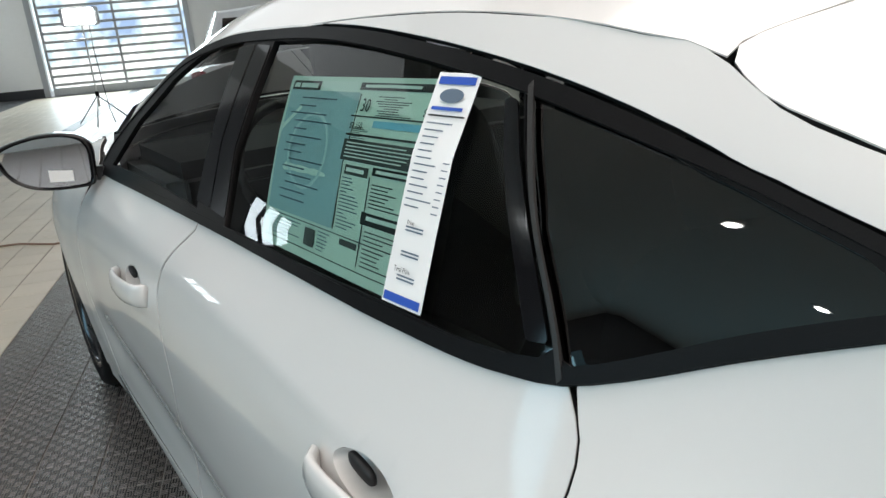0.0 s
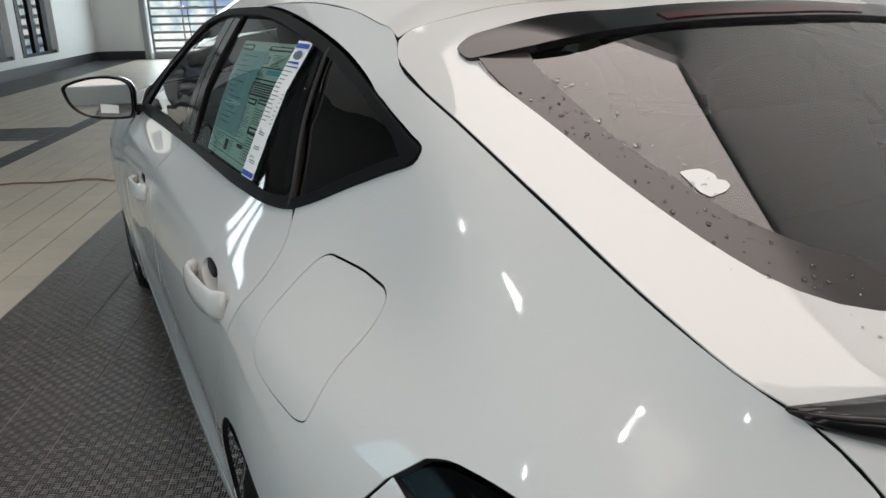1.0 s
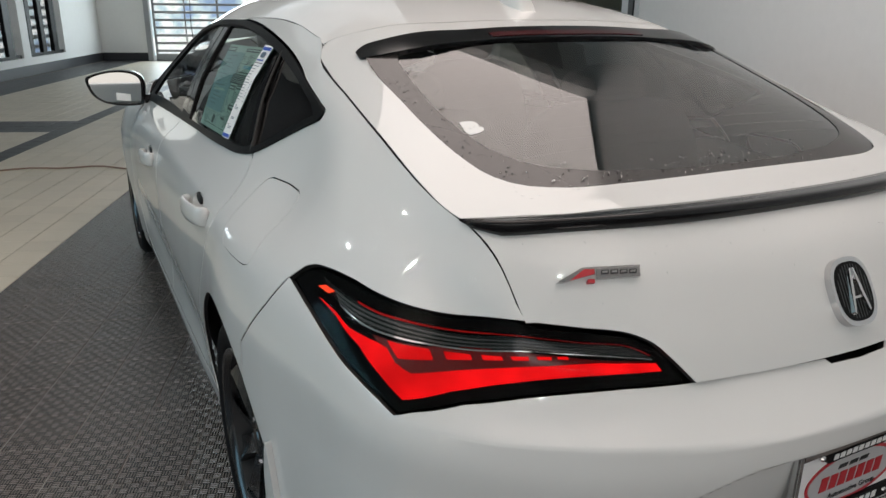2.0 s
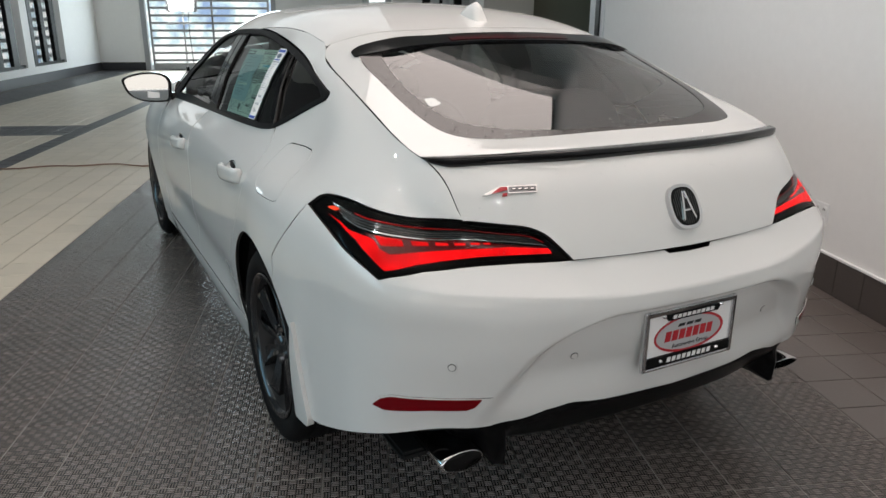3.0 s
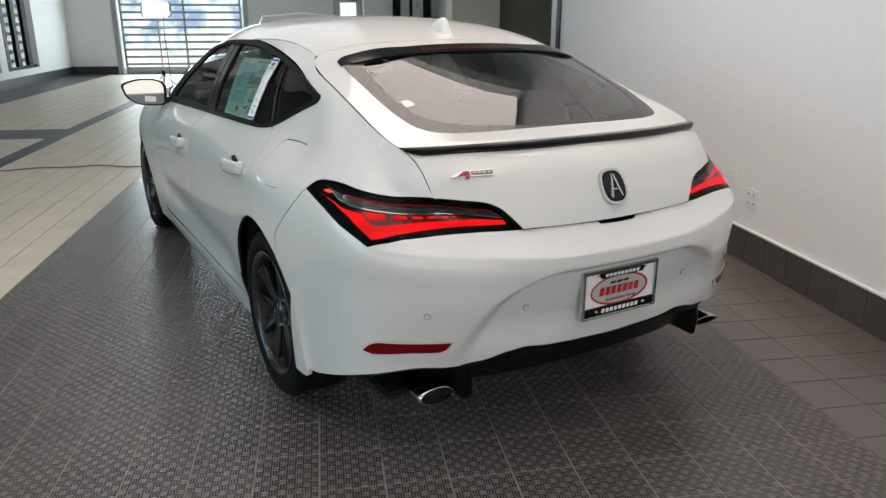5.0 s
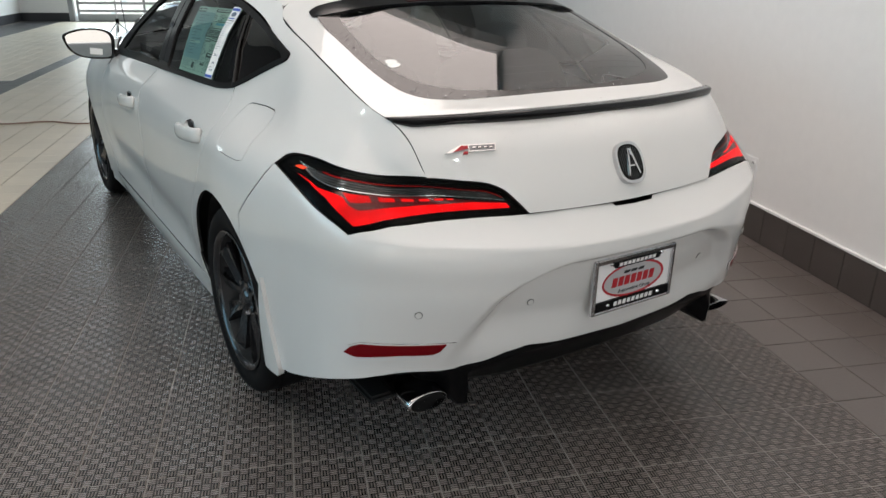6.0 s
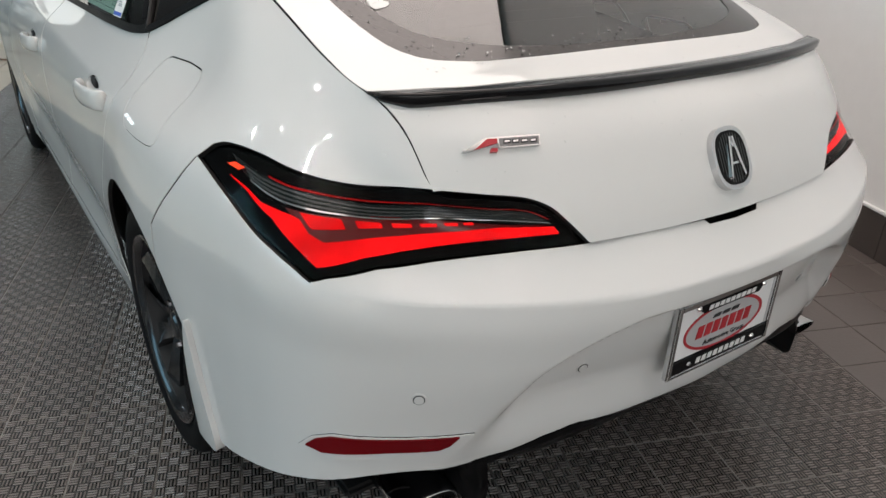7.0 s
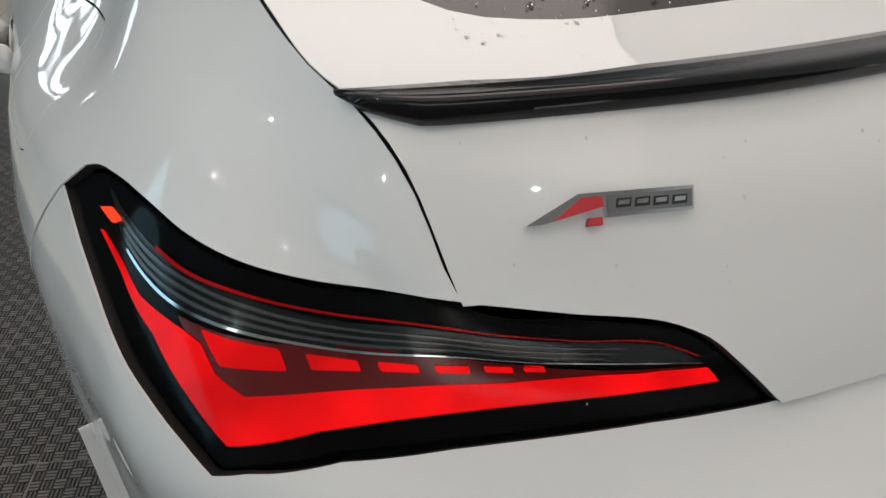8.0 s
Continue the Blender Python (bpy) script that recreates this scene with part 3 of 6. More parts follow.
room_part("backdrop", box(bmesh.new(), -6.2, WALL_F + 2.5, -.1, 3.2, WALL_F + 2.6, 5.0), OUTSIDE, "bright daylight and shrubs outside the door", "backdrop")
room_part("ground", box(bmesh.new(), -7.5, WALL_F + .2, -.2, 3.2, WALL_F + 2.6, -.02), PAVING, "pale paving outside", "ground")

# roll-up door of aluminium bars and clear panels
door = room_part("door_1", box(bmesh.new(), DOOR_A0 + .08, WALL_F + .05, 0, DOOR_A1 - .08, WALL_F + .10, .17, .01), ALU, "closed aluminium garage door with clear panels", "garage door")
for k in range(16):
    z = .245 + .186 * k
    room_part("bar", box(bmesh.new(), DOOR_A0 + .08, WALL_F + .05, z - .028, DOOR_A1 - .08, WALL_F + .10, z + .028, .006), ALU, parent=door)
for a in (DOOR_A0 + .08, -3.0, DOOR_A1 - .13):
    room_part("stile", box(bmesh.new(), a, WALL_F + .045, .17, a + .05, WALL_F + .105, 3.05, .006), ALU, parent=door)
room_part("pane", box(bmesh.new(), DOOR_A0 + .1, WALL_F + .073, .17, DOOR_A1 - .1, WALL_F + .078, 3.05), CLEAR, parent=door)
for a in (DOOR_A0 - .10, DOOR_A1 - .02):
    room_part("trim", box(bmesh.new(), a, WALL_F - .03, 0, a + .12, WALL_F - .002, DOOR_H, .008), ALU, "grey metal door jamb", "door frame")

# exit door with a window, small red sign, hanging loop
exit_door = room_part("door_2", box(bmesh.new(), .93, WALL_F + .06, 0, 1.63, WALL_F + .11, 1.95, .006), ALU_PALE, "pale grey exit door with a window", "door")
room_part("door_frame", prism([(.90, 0), (.90, 1.98), (1.66, 1.98), (1.66, 0), (1.62, 0), (1.62, 1.94), (.94, 1.94), (.94, 0)], WALL_F - .015, WALL_F + .06), ALU, parent=exit_door)
room_part("door_window", box(bmesh.new(), 1.08, WALL_F + .045, 1.18, 1.50, WALL_F + .055, 1.80), OUTSIDE, parent=exit_door, label="window onto daylight")
room_part("door_closer", box(bmesh.new(), 1.30, WALL_F + .0, 1.86, 1.55, WALL_F + .05, 1.92, .008), BLACK, parent=exit_door)
sign = room_part("wall_box", box(bmesh.new(), .06, WALL_F - .05, 1.93, .16, WALL_F - .002, 2.03, .012), BLACK, "small dark alarm box with a red front", "alarm box", kind="thing")
room_part("red_front", box(bmesh.new(), .08, WALL_F - .056, 1.95, .14, WALL_F - .05, 1.98), PRINT_RED, parent=sign)
loop = room_part("cable_loop", sweep([(2.06 + .05 * math.sin(a), WALL_F - .03, 1.98 + .18 * math.cos(a)) for a in np.linspace(0, 2 * math.pi, 30)], .014), BLACK, "black cable loop hanging on the wall", "cable", kind="thing")

# black framed glass doors beyond the pier
frame_ = room_part("door_3", box(bmesh.new(), 1.97, 12.95, 0, 2.12, 13.10, 2.7, .01), BLACK, "black framed door standing open", "door")
room_part("post", box(bmesh.new(), 2.30, 12.95, 0, 2.36, 13.10, 2.7, .01), BLACK, parent=frame_)
room_part("post", box(bmesh.new(), 2.58, 12.95, 0, 2.74, 13.10, 2.7, .01), BLACK, parent=frame_)
room_part("door_panel", box(bmesh.new(), 2.12, 13.0, 0, 2.58, 13.05, 2.7), ALU_PALE, parent=frame_)
room_part("switch", box(bmesh.new(), 2.43, 12.985, 1.60, 2.50, 13.0, 1.72, .005), ALU, parent=frame_)
room_box("wall_inner", 1.40, 13.3, 0, WALL_R, 13.45, CEIL + .5, WALL, "white painted wall", "wall")
# frame of the opening in the right wall
jamb = room_part("door_4", box(bmesh.new(), WALL_R - .02, RIGHT_END + .10, 0, WALL_R + .22, RIGHT_END + .24, 2.6, .01), BLACK, "dark metal door frame with a pale edge", "door frame")
room_part("edge", box(bmesh.new(), WALL_R - .015, RIGHT_END + .24, 0, WALL_R + .1, RIGHT_END + .42, 2.6, .01), ALU_PALE, parent=jamb)
room_part("hinge", box(bmesh.new(), WALL_R - .025, RIGHT_END + .40, 1.58, WALL_R, RIGHT_END + .44, 1.72, .004), BLACK, parent=jamb)
room_part("edge", box(bmesh.new(), WALL_R - .01, RIGHT_END, 0, WALL_R + .2, RIGHT_END + .10, 2.6), ALU_PALE, parent=jamb)
panel = room_part("notice_board", box(bmesh.new(), 4.0, 8.27, 1.0, 4.4, 8.298, 1.22, .006), ALU, "grey panel on the green wall", "panel", kind="thing")

# wall outlet
outlet = room_part("wall_outlet", box(bmesh.new(), WALL_R - .008, 1.40, .325, WALL_R, 1.515, .445, .003), PLATE_WHITE, "white double wall outlet", "outlet", kind="thing")
for b in (1.43, 1.485):
    for z in (.352, .405):
        bm = bmesh.new()
        bmesh.ops.create_cone(bm, cap_ends=True, segments=20, radius1=.017, radius2=.016, depth=.004, matrix=Matrix.Translation((WALL_R - .009, b, z + .008)) @ Matrix.Rotation(radians(90), 4, "Y"))
        sock = room_part("socket", bm, PLATE_WHITE, parent=outlet)
        for d in (-.006, .006):
            room_part("slot", box(bmesh.new(), WALL_R - .0125, b + d - .0015, z + .004, WALL_R - .0108, b + d + .0015, z + .014), BLACK, parent=sock)
outlet2 = room_part("wall_outlet", box(bmesh.new(), WALL_R - .008, 1.66, .40, WALL_R, 1.74, .52, .003), PLATE_WHITE, "white blank wall plate", "outlet", kind="thing")

# work light on a stand
stand = tagged(new("work_light"), "lit white work light on a tripod stand", "lamp")
stand.matrix_world = ROOM @ pose(-2.37, 12.0, 0)
head = part("lamp_head", box(bmesh.new(), -.26, -.04, 1.42, .26, .06, 1.68, .02), ALU, stand)
part("lamp_glass", box(bmesh.new(), -.20, -.052, 1.44, .20, -.042, 1.66, .004), LED, head, "bright white light panel")
part("pole", sweep([(0, .03, .25), (0, .03, .45)], .017), ALU_PALE, stand)
part("pole", sweep([(0, .03, .45), (0, .03, 1.42)], .012), ALU_PALE, stand)
part("clamp", sweep([(0, .03, .38), (0, .03, .48)], .028), BLACK, stand)
part("cross_bar", sweep([(-.28, .0, 1.22), (.28, .0, 1.24)], .018), ALU_PALE, stand)
for k in range(3):
    a = radians(120 * k + 30)
    part("leg", sweep([(0, .03, .42), (.42 * math.cos(a), .03 + .42 * math.sin(a), .012)], .011), ALU_PALE, stand)
part("cord", sweep([(.1, .03, 1.42), (.09, .02, 1.1), (.11, .03, .6), (.14, .0, .2), (.2, -.1, .01)], .006), BLACK, stand)
lamp_data = bpy.data.lights.new("work_lamp", "AREA")
lamp_data.shape, lamp_data.size, lamp_data.size_y, lamp_data.energy = "RECTANGLE", .38, .2, 25
work_lamp = new("work_lamp", lamp_data)
work_lamp.matrix_world = ROOM @ pose(-2.37, 11.94, 1.55, 90)

# orange cord across the floor
random.seed(3)
cord = [(-3.6 + .12 * k, 5.16 + .05 * math.sin(k * .55) + .04 * math.sin(k * 1.3) - (.10 if k < 8 else 0) * (1 - k / 8), .008) for k in range(22)]
room_part("extension_cord", sweep(cord, .007, 8), CORD, "brown extension cord lying on the floor", "cord", kind="thing")

# a parked car beyond
other = tagged(new("parked_car"), "white parked car with dark windows and red tail lamps", "car")
other.matrix_world = ROOM @ pose(.25, 9.4, 0, 0, 0, 4)
prof = [(-.86, .28), (-.90, .60), (-.88, .90), (-.72, 1.18), (-.60, 1.44), (0, 1.49), (.60, 1.44), (.72, 1.18), (.88, .90), (.90, .60), (.86, .28)]
bm = bmesh.new()
rings = []
for y, k, low in ((0, .94, .36), (.06, .98, .30), (.7, 1.0, .26), (2.2, 1.0, .26), (3.0, .98, .26)):
    rings.append([bm.verts.new((x * k, y + max(0, z - .95) * (.55 if y < .3 else -.2 if y > 2.5 else 0), max(low, z if k > .95 else z * .985))) for x, z in prof])
for a, b in zip(rings, rings[1:]):
    for i in range(len(prof)):
        bm.faces.new((a[i - 1], b[i - 1], b[i], a[i]))
bm.faces.new(rings[0])
bm.faces.new(rings[-1][::-1])
bmesh.ops.recalc_face_normals(bm, faces=bm.faces)
part("body", bm, PAINT_GREY, other, smooth=False)
part("rear_window", prism([(-.62, .98), (.62, .98), (.54, 1.36), (-.54, 1.36)], -.01, .02), GLOSS_BLACK, other).matrix_basis = Matrix.Translation((0, .02, 0))
part("bonnet", box(bmesh.new(), -.84, 2.9, .30, .84, 4.0, .92, .08), PAINT_GREY, other)
for sx in (-1, 1):
    part("tail_lamp", box(bmesh.new(), sx * .86 - .14, -.03, .64, sx * .86 + .03, .08, .78, .015), RED_LENS, other)
    for y in (.75, 3.3):
        bm = bmesh.new()
        bmesh.ops.create_cone(bm, cap_ends=True, segments=28, radius1=.32, radius2=.32, depth=.2, matrix=Matrix.Translation((sx * .80, y, .32)) @ Matrix.Rotation(radians(90), 4, "Y"))
        part("wheel", bm, RUBBER, other)

# ceiling spot lights, seen as small highlights
spots = None
for a, b, _ in SPOTS:
    bm = bmesh.new()
    bmesh.ops.create_cone(bm, cap_ends=True, segments=20, radius1=.09, radius2=.11, depth=.02, matrix=Matrix.Translation((0, 0, -.01)))
    if spots is None:
        spots = tagged(part("ceiling_spot", bm, ALU_PALE, None), "round recessed ceiling spot light", "lamp", "ceiling spots")
        bm = bmesh.new()
        bmesh.ops.create_cone(bm, cap_ends=True, segments=20, radius1=.07, radius2=.07, depth=.006, matrix=Matrix.Translation((0, 0, -.024)))
        part("bulb", bm, SPOT, spots, "glowing lamp")
        spots.matrix_world = ROOM @ pose(a, b, CEIL)
    else:
        bm.free()
        copy_thing(spots, ROOM @ pose(a, b, CEIL))

# ---- the car: x across, y ahead, z up; rear axle at y = 1 ----
car = tagged(new("car"), "white sporty hatchback sedan with black trim and lit red tail lamps", "car")
L_BOTTOM = [(.62, 4.58, .20), (.87, 3.74, .19), (.855, 3.1, .18), (.855, 2.6, .18), (.855, 2.1, .18), (.855, 1.3, .18), (.872, .95, .20), (.862, .61, .235), (.764, .335, .31), (.664, .272, .325), (.55, .222, .345), (.3, .162, .37), (0, .142, .37)]
L_LOW = [(.70, 4.62, .42), (.90, 3.74, .42), (.885, 3.1, .40), (.88, 2.6, .40), (.88, 2.1, .40), (.885, 1.3, .40), (.905, .95, .42), (.865, .62, .44), (.765, .328, .46), (.667, .252, .47), (.555, .192, .48), (.3, .125, .50), (0, .10, .50)]
L_MID = [(.72, 4.60, .58), (.91, 3.74, .6), (.9, 3.1, .6), (.895, 2.6, .6), (.895, 2.1, .60), (.9, 1.3, .61), (.912, .95, .62), (.872, .63, .62), (.765, .315, .62), (.672, .236, .62), (.56, .17, .62), (.32, .095, .62), (0, .07, .62)]
L_SHOULDER = [(.70, 4.5, .72), (.89, 3.74, .77), (.89, 3.1, .77), (.89, 2.6, .775), (.89, 2.1, .78), (.89, 1.3, .79), (.9, .95, .78), (.868, .64, .77), (.778, .33, .745), (.68, .247, .732), (.565, .183, .725), (.335, .105, .715), (0, .078, .715)]
L_BELT = [(.62, 4.3, .78), (.83, 3.74, .88), (.85, 3.1, .86), (.85, 2.6, .875), (.85, 2.1, .885), (.858, 1.3, .87), (.862, .95, .87), (.835, .67, .87), (.755, .385, .835), (.668, .32, .826), (.57, .262, .82), (.345, .183, .80), (0, .15, .80)]
L_HAUNCH = [(.58, 4.2, .80), (.76, 3.74, .93), (.80, 3.1, .94), (.79, 2.6, .955), (.785, 2.1, .97), (.768, 1.24, 1.0), (.752, .93, .972), (.765, .7, .955), (.71, .46, .93), (.648, .363, .893), (.577, .28, .86), (.35, .197, .835), (0, .163, .84)]
L_WINDOW = [(.56, 4.15, .81), (.70, 3.7, .95), (.755, 3.08, 1.02), (.705, 2.62, 1.11), (.70, 2.1, 1.14), (.682, 1.25, 1.14), (.668, .94, 1.12), (.69, .71, 1.04), (.66, .48, .99), (.628, .374, .942), (.582, .297, .89), (.355, .212, .87), (0, .178, .885)]
L_RAIL = [(.54, 4.1, .82), (.66, 3.6, .97), (.68, 3.1, 1.10), (.60, 2.65, 1.26), (.575, 2.15, 1.30), (.572, 1.24, 1.268), (.585, .95, 1.195), (.60, .72, 1.12), (.6155, .46, 1.032), (.5965, .382, .988), (.585, .3186, .9177), (.36, .225, .90), (0, .19, .92)]


# the shut line of hatch and quarter panel, and the roof's edge before it
H_EDGE = [(.68, 3.1, 1.10), (.60, 2.65, 1.26), (.575, 2.15, 1.30), (.571, 1.32, 1.278), (.577, 1.225, 1.259), (.601, 1.18, 1.234), (.616, 1.09, 1.205), (.625, .93, 1.163), (.630, .72, 1.103),
          (.634, .56, 1.058), (.627, .475, 1.032), (.611, .43, 1.017), (.595, .375, .982), (.582, .30, .893), (.56, .235, .80), (.55, .21, .75)]


def all_round(line):
    """From the left side round the tail to the right side."""
    return [(-x, y, z) for x, y, z in line] + [(x, y, z) for x, y, z in line[-2::-1]]


def fine(line, n=3):
    """The line with n points for each of its own."""
    p = np.array(line, float)
    k = np.r_[0, np.cumsum(np.linalg.norm(np.diff(p, axis=0), axis=1))]
    return [tuple(q) for q in hermite(k, p, np.interp(np.arange((len(p) - 1) * n + 1) / n, np.arange(len(p)), k))]


shut = np.array(fine(H_EDGE, 20))[::-1]


def on_shut(p):
    return tuple(float(np.interp(p[1], shut[:, 1], shut[:, i])) for i in range(3)) if .312 < p[1] < 3.0 and p[0] > .5 else p


def ease(a, lo, hi):
    t = np.clip((a - lo) / (hi - lo), 0, 1)
    return t * t * (3 - 2 * t)


class Flank(Loft):
    """The lofted body with the shoulder crease and the hollow of the lower doors pressed into its sides."""

    def at(self, u, v):
        p = super().at(u, v)
        x, y, z = p[:, 0], p[:, 1], p[:, 2]
        along = ease(y, .80, 1.25) * (1 - ease(y, 3.15, 3.6))
        crease = np.interp(y, (.8, 1.3, 2.1, 3.1), (.862, .868, .876, .856))
        off = z - crease
        ridge = .008 * np.exp(-np.sqrt(off * off + 6e-5) / .030)
        doors = ease(y, 1.40, 1.75) * (1 - ease(y, 3.0, 3.3))
        hollow = -.016 * np.exp(-((z - .40 - .05 * (y - 2.3)) / .085) ** 2) + .010 * np.exp(-((z - .235) / .05) ** 2)
        p[:, 0] = x + np.sign(x) * (ridge * along + hollow * doors) * ease(np.abs(x), .45, .6)
        return p


SIDE = Flank([all_round(fine(l)) for l in (L_BOTTOM, L_LOW, L_MID, L_SHOULDER, L_BELT, L_HAUNCH, L_WINDOW)] + [all_round([on_shut(p) for p in fine(L_RAIL)])])

# roof and hatch: ribs from the shut line over to the middle
R_EDGE = [(.68, 3.1, 1.10), (.60, 2.65, 1.26), (.575, 2.15, 1.30), (.572, 1.24, 1.268), (.585, .95, 1.195), (.60, .72, 1.12), (.615, .50, 1.043), (.615, .443, 1.027), (.592, .368, .976), (.582, .30, .893), (.56, .235, .80), (.55, .21, .75)]
R_CENTRE = [(0, 3.15, 1.22), (0, 2.7, 1.385), (0, 2.15, 1.41), (0, 1.3, 1.358), (0, .97, 1.268), (0, .73, 1.172), (0, .46, 1.06), (0, .35, 1.035), (0, .235, .97), (0, .178, .885), (0, .14, .80), (0, .125, .75)]
r_edge, r_centre = np.array(fine(R_EDGE, 20))[::-1], np.array(fine(R_CENTRE, 20))[::-1]
H_BASE = [tuple(np.interp(y, r_edge[:, 1], r_edge[:, i]) for i in range(3)) for _, y, _ in H_EDGE]
H_CENTRE = [tuple(np.interp(y, r_edge[:, 1], r_centre[:, i]) for i in (1, 2)) for _, y, _ in H_EDGE]
H_Q = [(0.78 * x, y * .5 + cy * .5, z * .42 + cz * .58) for (x, y, z), (cy, cz) in zip(H_BASE, H_CENTRE)]
H_MID = [(0.45 * x, y * .2 + cy * .8, z * .13 + cz * .87) for (x, y, z), (cy, cz) in zip(H_BASE, H_CENTRE)]
TOP = Loft([[(-x, y, z) for x, y, z in H_EDGE], [(-x, y, z) for x, y, z in H_Q], [(-x, y, z) for x, y, z in H_MID],
            [(0, y, z) for y, z in H_CENTRE], H_MID, H_Q, H_EDGE])


class Recessed:
    """A surface with the hollow for the number plate pressed into it."""

    def __init__(self, base):
        self.base, self.ku, self.kv = base, base.ku, base.kv

    def at(self, u, v):
        p = self.base.at(u, v)
        x, z = np.abs(p[:, 0]), p[:, 2]
        rear = (p[:, 1] < 0.6) * 1.0

        # half width of the hollow, narrower and rounded upwards
        wide = 0.555 - 0.62 * np.clip(z - 0.44, -0.05, 0.3) - 11 * np.clip(z - .57, 0, .12) ** 2
        d = ease(wide - x, -0.015, 0.065) * (1 - ease(z, 0.652, 0.682)) * (0.25 + 0.75 * ease(z, 0.40, 0.53))
        # the crease below the lamps, where the bumper turns down
        crest = 0.718 + 0.04 * (x / 0.78) ** 2
        p[:, 1] += (0.042 * d - .016 * np.exp(-np.sqrt((crest - z) ** 2 + 5e-6) / .024) * (1 - ease(x, 0.66, 0.79))) * rear
        return p

    normal = Loft.normal

    def uv(self, points, weights=(1, 1, 1)):
        return self.base.uv(points, weights)


TAIL = Recessed(SIDE)


class Dished:
    """A surface with an oval hollow round a point."""

    def __init__(self, base, centre, ru, rv, depth):
        self.base, self.ku, self.kv = base, base.ku, base.kv
        self.centre, self.ru, self.rv, self.depth = centre, ru, rv, depth

    def at(self, u, v):
        u, v = np.atleast_1d(u), np.atleast_1d(v)
        d = 1 - np.clip(((u - self.centre[0]) / self.ru) ** 2 + ((v - self.centre[1]) / self.rv) ** 2, 0, 1)
        return self.base.at(u, v) + np.array([1.0, 0, 0]) * (self.depth * (np.sqrt(d + .02) - .1414))[:, None]

    normal = Loft.normal


class Smooth:
    """A surface evened out: z from a low polynomial in x and y."""

    def __init__(self, base, u, v):
        self.base, self.ku, self.kv = base, base.ku, base.kv
        p = base.at(u, v)
        self.k = np.linalg.lstsq(self.terms(p), p[:, 2], rcond=None)[0]

    @staticmethod
    def terms(p):
        x, y = p[:, 0] ** 2, p[:, 1] - .75
        return np.stack([np.ones_like(x), y, y * y, x, x * y, x * x], axis=1)

    def at(self, u, v):
        p = self.base.at(u, v)
        p[:, 2] = self.terms(p) @ self.k
        return p

    normal = Loft.normal

    def uv(self, points, weights=(1, 1, 1)):
        return self.base.uv(points, weights)


def with_holes(outer, holes):
    return [list(outer)] + [list(h) for h in holes]


def grow(poly, d):
    """The outline moved outwards by d."""
    n = len(poly)
    s = 1 if sum(poly[i - 1][0] * poly[i][1] - poly[i][0] * poly[i - 1][1] for i in range(n)) > 0 else -1
    out = []
    for i in range(n):
        a, p, b = Vector(poly[i - 1]), Vector(poly[i]), Vector(poly[(i + 1) % n])
        e, f = (p - a).normalized(), (b - p).normalized()
        m = Vector((e.y + f.y, -(e.x + f.x)))
        m = m / max(m.length_squared, 0.6) * 2
        out.append((p.x + s * m.x * d, p.y + s * m.y * d))
    return out


def dense(pts, n=6):
    """An open line drawn smoothly through points of any dimension."""
    p = np.array(pts, float)
    k = np.r_[0, np.cumsum(np.linalg.norm(np.diff(p, axis=0), axis=1))]
    return hermite(k, p, np.linspace(0, k[-1], (len(p) - 1) * n + 1)).tolist()


def side_uv(yz, smooth=0):
    """An outline on the left side, given by y and z."""
    if smooth:
        yz = dense(yz, smooth)
    return SIDE.uv([(-0.85, y, z) for y, z in yz], (0.02, 1, 1))


def tail_uv(xyz, smooth=0):
    return SIDE.uv(dense(xyz, smooth) if smooth else xyz)


def top_uv(pts, smooth=0):
    """An outline on the roof and hatch, given by x, y, z."""
    return TOP.uv(dense(pts, smooth) if smooth else pts)


# -- feature lines of the left side (y, z)
DLO_TOP = [(3.13, .945), (3.02, 1.06), (2.78, 1.215), (2.5, 1.279), (2.2, 1.295), (1.95, 1.294), (1.70, 1.275), (1.44, 1.24), (1.2, 1.19), (1.0, 1.14)]
DLO_TIP = [(.985, 1.137), (.971, 1.133), (.964, 1.127), (.963, 1.120), (.968, 1.113), (.980, 1.107)]
DLO_BOT = [(1.02, 1.092), (1.10, 1.058), (1.183, 1.020), (1.235, 1.001), (1.30, .991), (1.48, .981), (1.68, .975), (2.2, .958), (2.6, .946), (3.10, .932)]
BODY_DOOR_REAR = [(1.225, .998), (1.200, .968), (1.191, .915), (1.205, .867), (1.235, .803), (1.268, .745), (1.38, .62), (1.47, .50), (1.50, .40), (1.47, .32), (1.42, .275)]
DOOR_MID = [(2.215, .945), (2.268, .876), (2.279, .825), (2.25, .76), (2.235, .68), (2.275, .53), (2.34, .385), (2.33, .275)]
DOOR_FRONT = [(3.13, .93), (3.17, .86), (3.2, .7), (3.2, .45), (3.15, .275)]
ARCH_R = [(1.075 + .385 * math.cos(radians(a)), .312 + .385 * math.sin(radians(a))) for a in range(-22, 150, 6)]
ARCH_F = [(3.785 + .375 * math.cos(radians(a)), .318 + .375 * math.sin(radians(a))) for a in range(-22, 204, 6)]

LAMP = [(-.832, .688, .880), (-.811, .667, .899), (-.80, .646, .907), (-.788, .609, .911), (-.768, .537, .911), (-.748, .475, .904), (-.725, .435, .898),
        (-.677, .381, .893), (-.638, .347, .892), (-.58, .298, .892), (-.511, .261, .884), (-.424, .226, .866), (-.401, .215, .853), (-.382, .204, .833),
        (-.350, .182, .797), (-.455, .208, .799), (-.608, .259, .796), (-.689, .293, .790), (-.753, .324, .775), (-.776, .341, .766), (-.79, .371, .782),
        (-.805, .416, .799), (-.818, .483, .821), (-.827, .571, .849)]
